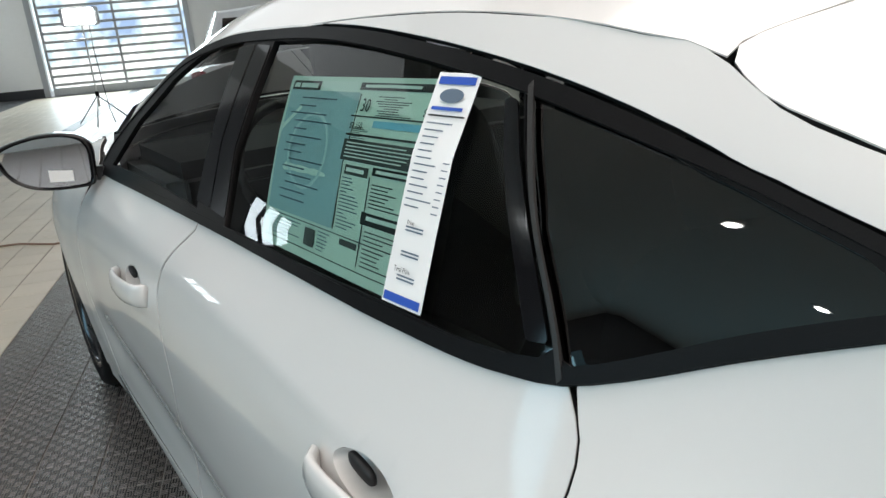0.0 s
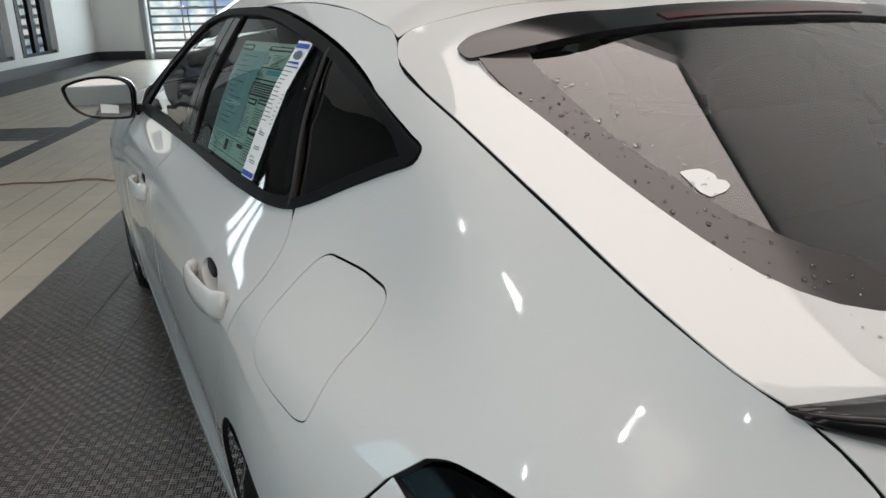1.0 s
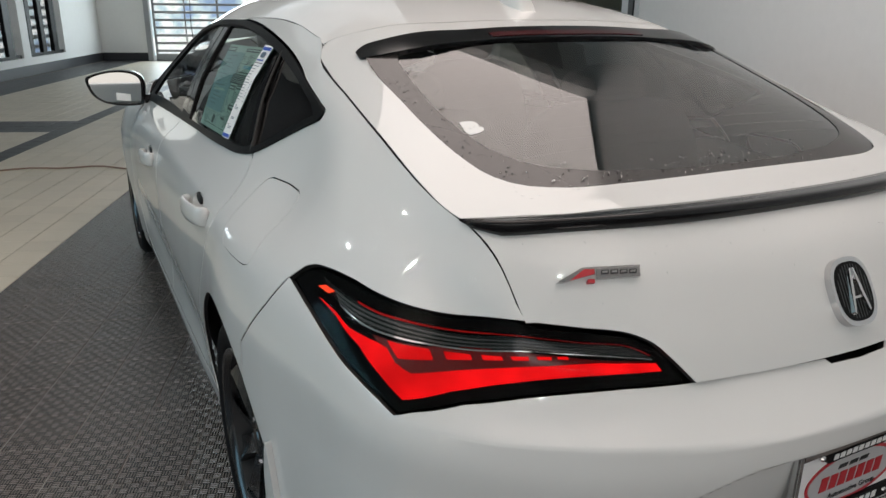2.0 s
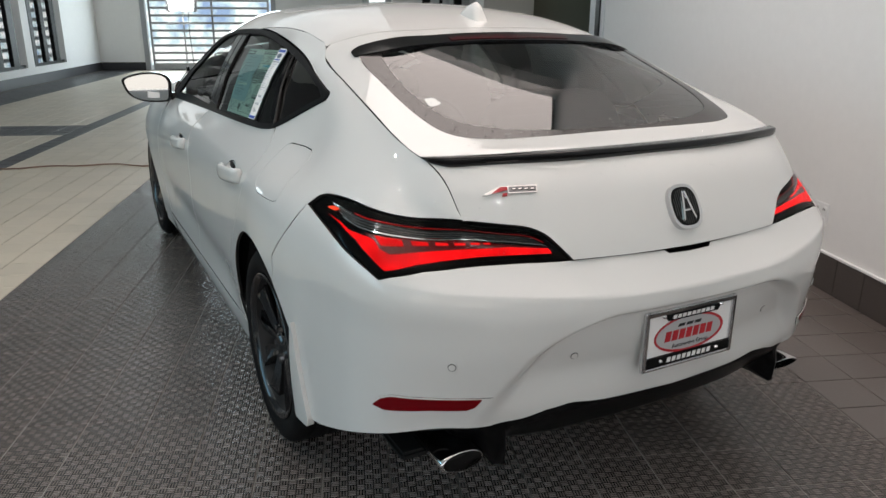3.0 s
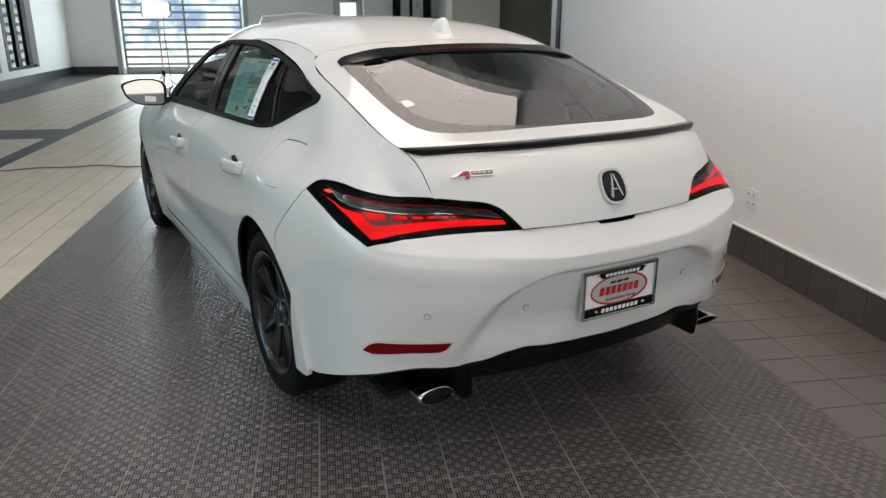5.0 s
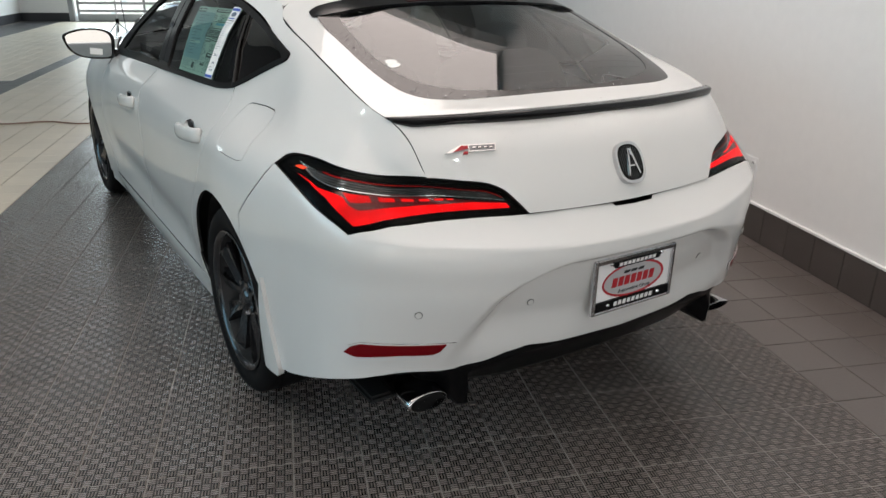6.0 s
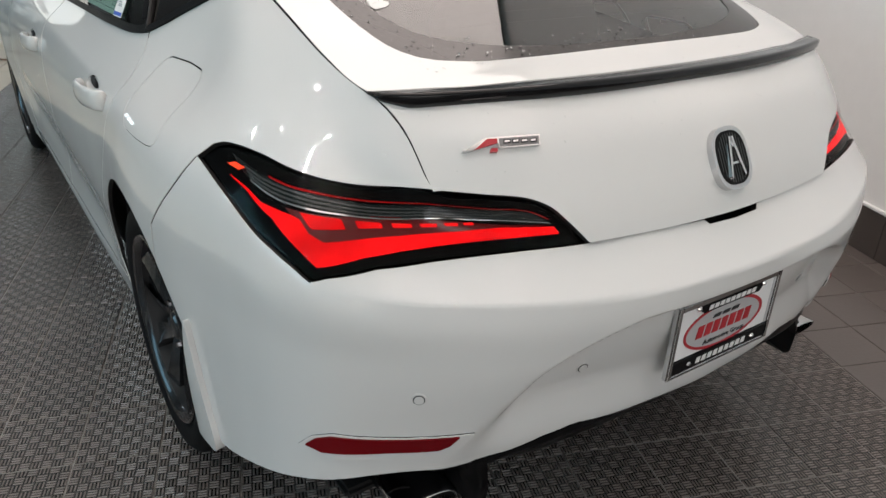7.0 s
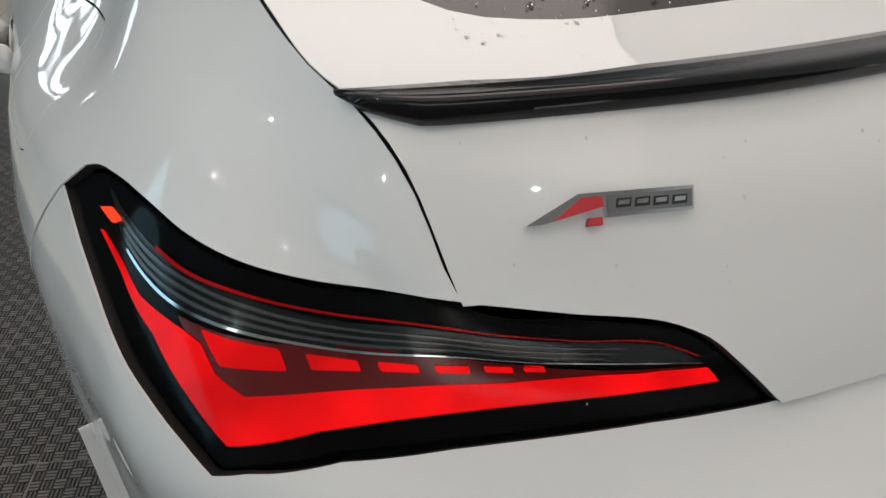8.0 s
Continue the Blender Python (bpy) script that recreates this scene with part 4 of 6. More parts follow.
FUEL = [(1.065, .977), (.973, .980), (.905, .978), (.885, .969), (.876, .939), (.876, .904), (.864, .880), (.859, .853), (.885, .845), (.969, .842),
        (1.044, .843), (1.084, .863), (1.103, .893), (1.097, .939), (1.085, .965)]

uv_lamp = tail_uv(LAMP)
uv_fuel = rounded(side_uv(FUEL), .012, 4)
uv_dlo = side_uv(dense(DLO_TOP, 8) + DLO_TIP + dense(DLO_BOT, 8))
uv_front_glass = side_uv([(2.98, .972), (2.88, 1.08), (2.74, 1.18), (2.56, 1.246), (2.40, 1.268), (2.34, 1.27), (2.28, 1.15), (2.245, .985)])
uv_rear_glass = side_uv([(2.17, 1.268), (1.923, 1.27), (1.726, 1.252), (1.578, 1.236), (1.46, 1.224), (1.435, 1.218), (1.347, 1.12), (1.262, 1.026), (1.27, 1.019), (1.308, 1.012), (1.39, 1.006), (1.637, .998), (1.82, .99), (2.07, .982), (2.11, 1.10)])
uv_quarter_glass = side_uv([(1.412, 1.212), (1.30, 1.188), (1.15, 1.155), (1.05, 1.128), (1.02, 1.116), (1.05, 1.10), (1.15, 1.062), (1.230, 1.03), (1.242, 1.032), (1.325, 1.12)])

uv_quarter_glass = [(u, v) for u, v in grow(uv_quarter_glass, .010)]
uv_rear_glass = grow(uv_rear_glass, .004)
uv_front_glass = grow(uv_front_glass, .006)

U, V = SIDE.ku, SIDE.kv
MIDU = U[(len(U) - 1) // 2]


U_HATCH, U_FRONT = [SIDE.uv([p])[0][0] for p in ((-.583, .305, .898), (-.675, 3.08, 1.11))]


def rail(n=80):
    """The quarter panel's edge along hatch and roof."""
    return [(u, V[7] - .002) for u in np.linspace(U_HATCH, U_FRONT, n)]


def mirror_uv(poly):
    return [(2 * MIDU - u, v) for u, v in poly]



HOLLOWS = []
for y, z in ((2.475, .793), (1.43, .843)):
    c = side_uv([(y, z)])[0]
    HOLLOWS.append((Dished(SIDE, c, .075, .034, .045), [(c[0] + .075 * math.cos(a), c[1] + .034 * math.sin(a)) for a in np.linspace(0, 2 * math.pi, 40, endpoint=False)]))

# -- panels of both sides
for flip_side in (False, True):
    M = dict(mirror=flip_side)
    front_door = patch("front_door", SIDE, with_holes(side_uv(dense(DOOR_FRONT, 5) + dense(DOOR_MID, 5)[::-1] + dense([(2.215, .957), (2.6, .945), (3.10, .931)], 5)), [HOLLOWS[0][1]]), PAINT, car, step=.018, lip=0.01, **M)
    rear_door = patch("rear_door", SIDE, with_holes(side_uv(dense([(2.208, .957), (1.68, .974), (1.48, .981), (1.30, .991), (1.23, 1.003)], 5) + dense(BODY_DOOR_REAR, 5)[1:]
                      + [(2.322, .275)] + [(y - .008, z) for y, z in dense(DOOR_MID, 5)[::-1]]), [HOLLOWS[1][1]]), PAINT, car, step=.018, lip=0.01, **M)
    for panel, (hollow, ring) in zip((front_door, rear_door), HOLLOWS):
        patch("handle_hollow", hollow, ring, PAINT, panel, step=.007, lip=0, label="hollow behind the handle", **M)
    # rear quarter: from the door gap and the roof rail round to the lamp and the bumper gap
    quarter = ([(y - .0036, z) for y, z in dense(BODY_DOOR_REAR, 5)[:-6]])
    q_uv = side_uv([(1.222, 1.006)] + quarter[1:])
    q_uv += side_uv([p for p in ARCH_R if p[1] > .36 and p[0] > .85] + [(.839, .617)])
    q_uv += side_uv(dense([(.838, .70), (.775, .767), (.722, .829), (.695, .872)], 4))
    lamp_top = tail_uv([(x, y, z + .005) for x, y, z in LAMP[1:10]], 4)
    q_uv += lamp_top
    q_uv += rail()
    q_uv += [(u, v + .004) for u, v in side_uv(dense(DLO_TOP[1:], 4) + DLO_TIP + dense(DLO_BOT[:4], 4))]
    quarter_panel = patch("quarter_panel", SIDE, with_holes(q_uv, [grow(uv_fuel, .0022)]), PAINT, car, step=.02, lip=0.012, **M)
    patch("fuel_door", SIDE, uv_fuel, PAINT, quarter_panel, step=0.02, lip=0.006, **M)
    patch("sill", SIDE, side_uv([(3.37, .265), (2.3, .268), (1.415, .268), (1.40, .18), (2.3, .18), (3.40, .18)]), PAINT, car, **M)
    fender = side_uv(dense([(3.175, .93), (3.207, .7), (3.207, .45), (3.17, .275)], 5) + [p for p in ARCH_F[::-1] if p[1] > .20])
    fender += side_uv([(4.55, .22), (4.60, .5), (4.52, .70)]) + side_uv(dense([(4.25, .80), (3.74, .95), (3.35, 1.0)], 4)) + side_uv([(3.2, .96)])
    patch("front_fender", SIDE, fender, PAINT, car, **M)
    # windows
    trim = patch("window_trim", SIDE, with_holes(uv_dlo, [uv_front_glass, uv_rear_glass, uv_quarter_glass]), BLACK, car, step=0.04, lift=0.003, lip=0.012, label="satin black window surround and pillars", **M)
    for name, outline in (("front_window", uv_front_glass), ("rear_window", uv_rear_glass), ("quarter_window", uv_quarter_glass)):
        ob = patch(name, SIDE, grow(outline, .004), {"front_window": CLEAR, "rear_window": GLASS_SIDE, "quarter_window": GLASS_DARK}[name], car, step=0.06, lift=-.003, lip=0, label="dark tinted glass", **M)

# -- rear bumper, one piece round the tail
half = side_uv(dense([(.688, .876), (.716, .829), (.769, .767), (.832, .70)], 4))
half += side_uv([(.835, .614)] + [p for p in ARCH_R if p[1] > .525 and p[0] < .84]) + side_uv([(.735, .50), (.722, .41), (.722, .25)])
half += side_uv([(.60, .268)]) + tail_uv(dense([(-.82, .50, .30), (-.76, .35, .355), (-.68, .27, .378), (-.50, .196, .376), (-.46, .185, .380), (-.40, .166, .392), (-.33, .152, .402), (-.15, .14, .406), (0, .138, .406)], 4))
upper = tail_uv([(x, y, z - .004) for x, y, z in LAMP[14:]])[::-1]
half_top = [(u - .004, v) for u, v in upper[:6]] + upper[6:] + tail_uv(dense([(-.345, .181, .793), (-.2, .16, .792), (-.08, .15, .790)], 3) + [(-.07, .146, .779), (0, .143, .777)])
outline = half + mirror_uv(half)[::-1][1:] + mirror_uv(half_top) [0:] + half_top[::-1][1:]
bumper = patch("rear_bumper", TAIL, outline, PAINT, car, step=0.009, lip=0.014)
for flip_side in (False, True):
    spat = [(.704, .545), (.712, .52), (.726, .46), (.734, .38), (.736, .30), (.736, .232), (.650, .236), (.648, .262), (.668, .33), (.688, .42), (.696, .49)]
    patch("wheel_spat", SIDE, rounded(side_uv(spat), .008, 3), PAINT, bumper, step=.015, lift=.013, lip=.02, label="white spat behind the wheel", mirror=flip_side, seal=False)

# -- tail lamps
RED_MAIN = [(-.814, .586, .873), (-.804, .53, .865), (-.798, .487, .854), (-.786, .455, .851), (-.771, .423, .848), (-.764, .408, .845), (-.76, .384, .829),
            (-.745, .358, .820), (-.715, .34, .824), (-.676, .32, .828), (-.637, .3, .830), (-.557, .262, .831), (-.482, .231, .831), (-.395, .205, .824), (-.387, .2, .814),
            (-.451, .217, .816), (-.561, .255, .816), (-.643, .287, .811), (-.70, .31, .804), (-.744, .33, .792), (-.766, .345, .786), (-.782, .387, .808), (-.794, .449, .837), (-.805, .521, .860)]
RED_CELLS = [[(-.76, .415, .854), (-.711, .364, .852), (-.71, .35, .839), (-.755, .385, .835)], [(-.694, .35, .851), (-.66, .326, .848), (-.659, .32, .841), (-.693, .34, .841)],
             [(-.646, .318, .847), (-.619, .301, .845), (-.618, .297, .840), (-.645, .312, .841)], [(-.608, .294, .845), (-.584, .28, .844), (-.583, .278, .839), (-.606, .29, .840)],
             [(-.574, .274, .844), (-.554, .263, .843), (-.553, .262, .839), (-.572, .272, .840)], [(-.546, .259, .843), (-.532, .251, .842), (-.53, .25, .839), (-.545, .258, .840)]]
BAND_TOP = [(-.796, .613, .900), (-.786, .547, .892), (-.764, .474, .884), (-.731, .418, .880), (-.673, .357, .873), (-.615, .313, .871), (-.545, .266, .868), (-.463, .233, .859), (-.424, .219, .850)]
BAND_LOW = [(-.797, .56, .882), (-.795, .529, .876), (-.773, .449, .862), (-.739, .397, .859), (-.703, .363, .857), (-.654, .327, .853), (-.595, .29, .852), (-.547, .26, .851), (-.494, .237, .847), (-.403, .208, .833)]
RED_LINE = [(-.775, .50, .890), (-.759, .458, .885), (-.724, .41, .881), (-.672, .36, .877), (-.614, .315, .874), (-.569, .281, .873), (-.505, .249, .866), (-.433, .223, .854), (-.406, .211, .840)]


def ribbon(line, width):
    return strip_uv(SIDE.uv(dense(line, 5)), width)


def strip_uv(a, width):
    out, back = [], []
    for i, p in enumerate(a):
        q, r = a[max(0, i - 1)], a[min(len(a) - 1, i + 1)]
        t = Vector((r[0] - q[0], r[1] - q[1])).normalized()
        out.append((p[0] - t.y * width / 2, p[1] + t.x * width / 2))
        back.append((p[0] + t.y * width / 2, p[1] - t.x * width / 2))
    return out + back[::-1]


for flip_side in (False, True):
    M = dict(mirror=flip_side)
    lamp = patch("tail_lamp", SIDE, grow(uv_lamp, -.002), LAMP_BLACK, car, step=0.015, lift=-.010, lip=.012, label="dark tail lamp housing with lit red elements", **M)
    patch("reflector_bowl", SIDE, tail_uv([(-.776, .44, .858), (-.715, .368, .856), (-.55, .262, .845), (-.40, .207, .828), (-.557, .262, .831), (-.676, .32, .828), (-.745, .358, .82), (-.762, .39, .83)]), LAMP_DEEP, lamp, step=.015, lift=-.008, lip=0, label="dark red reflector", **M)
    patch("light_guide", SIDE, tail_uv(RED_MAIN), LAMP_RED, lamp, step=0.012, lift=-.006, lip=.004, label="glowing red light guide", **M)
    for cell in RED_CELLS:
        patch("light_cell", SIDE, rounded(tail_uv(cell), .002, 2), LAMP_RED, lamp, step=0.01, lift=-.006, lip=.004, label="glowing red cell", **M)
    patch("marker_light", SIDE, tail_uv([(-.807, .606, .885), (-.799, .59, .891), (-.793, .563, .889), (-.801, .573, .883)]), LAMP_MARK, lamp, step=.01, lift=-.005, lip=.003, label="bright orange red marker light", **M)
    patch("reverse_light", SIDE, tail_uv(dense(BAND_TOP, 3) + dense(BAND_LOW, 3)[::-1]), LAMP_SMOKE, lamp, step=.015, lift=-.008, lip=.002, label="smoked ribbed reversing light", **M)
    for k in (.25, .5, .75):
        rib = [tuple(np.array(a) * k + np.array(b) * (1 - k)) for a, b in zip(dense(BAND_TOP, 2)[1:], dense(BAND_LOW, 2)[1:])]
        patch("rib", SIDE, ribbon(rib[::2], .0025), LAMP_RIB, lamp, step=.02, lift=-.006, lip=.003, label="dark ribbed lens bar", **M)
    patch("red_line", SIDE, ribbon(RED_LINE, .0022), LAMP_LINE, lamp, step=.02, lift=-.005, lip=.002, label="thin red lit line", **M)
    patch("chrome_line", SIDE, ribbon(BAND_LOW[1:], .0022), CHROME, lamp, step=.02, lift=-.005, lip=.003, label="thin chrome line", **M)
    patch("lens", SIDE, grow(uv_lamp, -.002), LENS, lamp, step=.02, lift=0.0, lip=0, label="clear glossy lens", **M)

# -- gloss pillar covers and the ribbed seal between rear door and quarter window
for flip_side in (False, True):
    M = dict(mirror=flip_side)
    for cover in ([(2.342, 1.262), (2.284, 1.15), (2.248, .992), (2.166, .990), (2.200, 1.10), (2.262, 1.268)], [(2.252, 1.268), (2.192, 1.10), (2.158, .990), (2.078, .988), (2.120, 1.10), (2.180, 1.266)],
                  [(1.452, 1.214), (1.372, 1.12), (1.288, 1.022), (1.262, 1.026), (1.345, 1.12), (1.432, 1.214)]):
        patch("pillar_cover", SIDE, rounded(side_uv(cover), .006, 3), GLOSS_BLACK, car, step=.03, lift=.0055, lip=.003, label="gloss black pillar cover", **M)
    patch("pillar_seal", SIDE, strip_uv(side_uv(dense([(1.424, 1.228), (1.335, 1.12), (1.255, 1.03), (1.236, 1.004)], 8)), .0045), SEAL, car, step=.012, lift=.0065, lip=.004, label="ribbed dark rubber seal", **M)
    patch("window_moulding", SIDE, with_holes(grow(uv_dlo, -.0004), [grow(uv_dlo, -.011)]), BLACK, car, step=.02, lift=.0055, lip=.006, label="satin black window moulding", **M)

# -- roof and hatch
TU, TV = TOP.ku, TOP.kv
half_gap = [(-.578, 1.221, 1.258), (-.566, 1.224, 1.265), (-.55, 1.219, 1.273), (-.48, 1.185, 1.293), (-.41, 1.158, 1.302), (-.20, 1.135, 1.314), (0, 1.125, 1.316)]
gap_uv = top_uv(half_gap, 4)


def across(poly):
    """The same outline on the right half of the roof."""
    return [(u, 2 * TV[3] - v) for u, v in poly[::-1]]


roof_front = TU[0] + 0.47
roof_edge = [(u, TV[0]) for u in np.linspace(roof_front, gap_uv[0][0], 30)]
left_roof = roof_edge + gap_uv[1:]
roof = patch("roof", TOP, left_roof + across(left_roof)[1:], PAINT, car, step=.03)
patch("windscreen", TOP, [(TU[0], TV[0]), (roof_front - .006, TV[0]), (roof_front - .006, TV[6]), (TU[0], TV[6])], GLASS_SIDE, car, step=.08, lip=0)
GLASS = [(-.535, 1.06, 1.237), (-.545, 1.0, 1.218), (-.549, .827, 1.166), (-.547, .725, 1.132), (-.540, .646, 1.105), (-.528, .583, 1.083), (-.512, .531, 1.067), (-.482, .488, 1.056), (-.408, .452, 1.05), (-.296, .438, 1.05), (-.102, .428, 1.052), (0, .427, 1.052)]
glass_left = top_uv(GLASS, 3)
LIP_TOP = [(0, 1.062, 1.297), (-.152, 1.063, 1.294), (-.308, 1.067, 1.286), (-.467, 1.083, 1.270), (-.525, 1.103, 1.253), (-.545, 1.092, 1.242)]
glass_up = top_uv([(0, 1.035, 1.287), (-.2, 1.037, 1.283), (-.36, 1.04, 1.272), (-.48, 1.045, 1.257)], 3)
glass_poly = glass_left[:-1] + across(glass_left)[:-1] + [(u, 2 * TV[3] - v) for u, v in glass_up[::-1]] + glass_up[1:]
s_gap = top_uv([(-.593, 1.194, 1.242)])[0][0]
h_left = [(u, v + .001) for u, v in top_uv([(0, 1.121, 1.314), (-.20, 1.131, 1.312), (-.41, 1.154, 1.300), (-.48, 1.181, 1.292), (-.545, 1.2155, 1.273), (-.566, 1.2205, 1.263), (-.582, 1.211, 1.252)], 4)]
h_left += [(u, TV[0] + .003) for u in np.linspace(s_gap, TOP.uv([(-.583, .30, .893)])[0][0], 40)]
h_left += top_uv([(x, y, z + .004) for x, y, z in LAMP[9:15]], 4)[1:] + top_uv([(-.345, .18, .796), (-.2, .155, .796), (0, .142, .796)], 3)
hatch_poly = h_left + across(h_left)[1:]
hatch = patch("hatch", TOP, with_holes(hatch_poly, [glass_poly]), PAINT, car, step=.018, lip=.014, label="white tailgate with black spoiler")
gu, gv = np.meshgrid(np.linspace(top_uv([(0, 1.04, 1.29)])[0][0], top_uv([(0, .43, 1.05)])[0][0], 30), np.linspace(TV[0] + .04, TV[6] - .04, 30))
PANE = Smooth(TOP, gu.ravel(), gv.ravel())
rear_glass = patch("rear_glass", PANE, grow(glass_poly, .003), GLASS_REAR, car, step=.03, lift=-.004, lip=0, label="tinted wet rear window with heating wires")
band_in = top_uv([(-.46, 1.035, 1.258), (-.482, .995, 1.241), (-.495, .90, 1.208), (-.502, .778, 1.163), (-.494, .694, 1.133), (-.476, .61, 1.10), (-.44, .549, 1.079), (-.35, .50, 1.068), (-.2, .475, 1.066), (0, .47, 1.066)], 3)
band_up = top_uv([(0, 1.03, 1.285), (-.2, 1.032, 1.281), (-.36, 1.035, 1.270)], 3)
band_poly = band_in[:-1] + across(band_in)[:-1] + [(u, 2 * TV[3] - v) for u, v in band_up[::-1]] + band_up[1:]
patch("glass_border", PANE, with_holes(glass_poly, [band_poly]), FRIT, rear_glass, step=.04, lift=-.0025, lip=0, label="printed dark grey glass border")
lip_u = [(u, v) for u, v in top_uv(LIP_TOP, 3)]
lip_low = top_uv([(-.548, 1.048, 1.230), (-.475, 1.004, 1.243), (-.268, .995, 1.268), (-.03, .990, 1.274), (0, .990, 1.274)], 3)
lip_poly = lip_u[1:] + lip_low[:-1] + [(u, 2 * TV[3] - v) for u, v in lip_low[::-1]] + [(u, 2 * TV[3] - v) for u, v in lip_u[::-1][:-1]]
top_lip = patch("roof_lip", TOP, rounded(lip_poly, .012, 3), GLOSS_BLACK, car, step=.03, lift=.006, lip=.012, label="gloss black roof edge spoiler over the rear window")
bl = top_uv([(-.23, 1.005, 1.279), (0, 1.0, 1.28), (.23, 1.005, 1.279), (.23, 1.028, 1.286), (0, 1.025, 1.288), (-.23, 1.028, 1.286)])
patch("brake_light", TOP, bl, BRAKE_RED, top_lip, step=.03, lift=.008, lip=.006, label="unlit dark red high brake light")

# ---- car: fittings ----
def frame_on(surf, point, lift=0.0):
    """A pose on the surface: y into it, z up along it."""
    u, v = surf.uv([point])[0]
    p, n = surf.at(u, v)[0], surf.normal(np.array([u]), np.array([v]))[0]
    n = Vector(n)
    if n.dot(Vector(point) - Vector((0, 2.0, 0.6))) < 0:
        n = -n
    up = (Vector((0, 0, 1)) - n * n.z).normalized()
    right = up.cross(n).normalized()
    m = Matrix((right, -n, up)).transposed().to_4x4()
    m.translation = Vector(p) + n * lift
    return m


def placed(ob, m):
    ob.matrix_basis = m
    return ob


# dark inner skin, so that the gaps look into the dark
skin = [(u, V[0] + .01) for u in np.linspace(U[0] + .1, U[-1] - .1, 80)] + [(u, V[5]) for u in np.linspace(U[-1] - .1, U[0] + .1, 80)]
arch_holes = []
for cy, r in ((1.075, .40), (3.785, .395)):
    ring = side_uv([(cy + r * math.cos(a), max(.215, .312 + r * math.sin(a))) for a in np.linspace(-.2, math.pi + .2, 30)])
    arch_holes += [ring, mirror_uv(ring)]
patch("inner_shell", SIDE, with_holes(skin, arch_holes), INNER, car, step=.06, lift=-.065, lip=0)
patch("headliner", TOP, left_roof + across(left_roof)[1:], LINER, car, step=.08, lift=-.035, lip=0, label="grey cloth headliner")
part("underbody", box(bmesh.new(), -.60, .42, .19, .60, 4.35, .34, .03), INNER, car)
for sx in (-1, 1):
    for cy, r in ((1.075, .395), (3.785, .39)):
        bm = bmesh.new()
        rows = []
        for x in (.50, .845):
            rows.append([bm.verts.new((sx * x, cy + r * math.cos(a), .312 + r * math.sin(a))) for a in np.linspace(-.15, math.pi + .15, 20)])
        for i in range(19):
            bm.faces.new((rows[0][i], rows[0][i + 1], rows[1][i + 1], rows[1][i]))
        bm.faces.new([v for v in rows[0]])
        part("wheel_liner", bm, INNER, car)

# bonnet and nose, closing the front
BONNET = Loft([[(-.66, 3.6, .97), (-.60, 4.0, .86), (-.55, 4.3, .79), (-.5, 4.52, .70)], [(-.35, 3.66, 1.0), (-.33, 4.05, .91), (-.3, 4.4, .83), (-.28, 4.62, .71)],
               [(0, 3.68, 1.01), (0, 4.08, .925), (0, 4.44, .84), (0, 4.66, .71)], [(.35, 3.66, 1.0), (.33, 4.05, .91), (.3, 4.4, .83), (.28, 4.62, .71)],
               [(.66, 3.6, .97), (.60, 4.0, .86), (.55, 4.3, .79), (.5, 4.52, .70)]])
patch("bonnet", BONNET, [(BONNET.ku[0], BONNET.kv[0]), (BONNET.ku[-1], BONNET.kv[0]), (BONNET.ku[-1], BONNET.kv[-1]), (BONNET.ku[0], BONNET.kv[-1])], PAINT, car, step=.06)
NOSE = Loft([[(-.70, 4.5, .70), (-.35, 4.64, .71), (0, 4.68, .71), (.35, 4.64, .71), (.70, 4.5, .70)], [(-.72, 4.58, .50), (-.38, 4.70, .5), (0, 4.735, .5), (.38, 4.70, .5), (.72, 4.58, .50)],
             [(-.68, 4.56, .22), (-.36, 4.66, .22), (0, 4.69, .22), (.36, 4.66, .22), (.68, 4.56, .22)]])
patch("front_bumper", NOSE, [(NOSE.ku[0], NOSE.kv[0]), (NOSE.ku[-1], NOSE.kv[0]), (NOSE.ku[-1], NOSE.kv[-1]), (NOSE.ku[0], NOSE.kv[-1])], PAINT, car, step=.06)
WIND = Loft([[(-.66, 3.6, .975), (-.68, 3.12, 1.105)], [(-.34, 3.68, 1.005), (-.36, 3.15, 1.19)], [(0, 3.71, 1.015), (0, 3.17, 1.215)], [(.34, 3.68, 1.005), (.36, 3.15, 1.19)], [(.66, 3.6, .975), (.68, 3.12, 1.105)]])
patch("windscreen_lower", WIND, [(WIND.ku[0], WIND.kv[0]), (WIND.ku[-1], WIND.kv[0]), (WIND.ku[-1], WIND.kv[-1]), (WIND.ku[0], WIND.kv[-1])], GLASS_SIDE, car, step=.1, lip=0)

# boot spoiler
stations = []
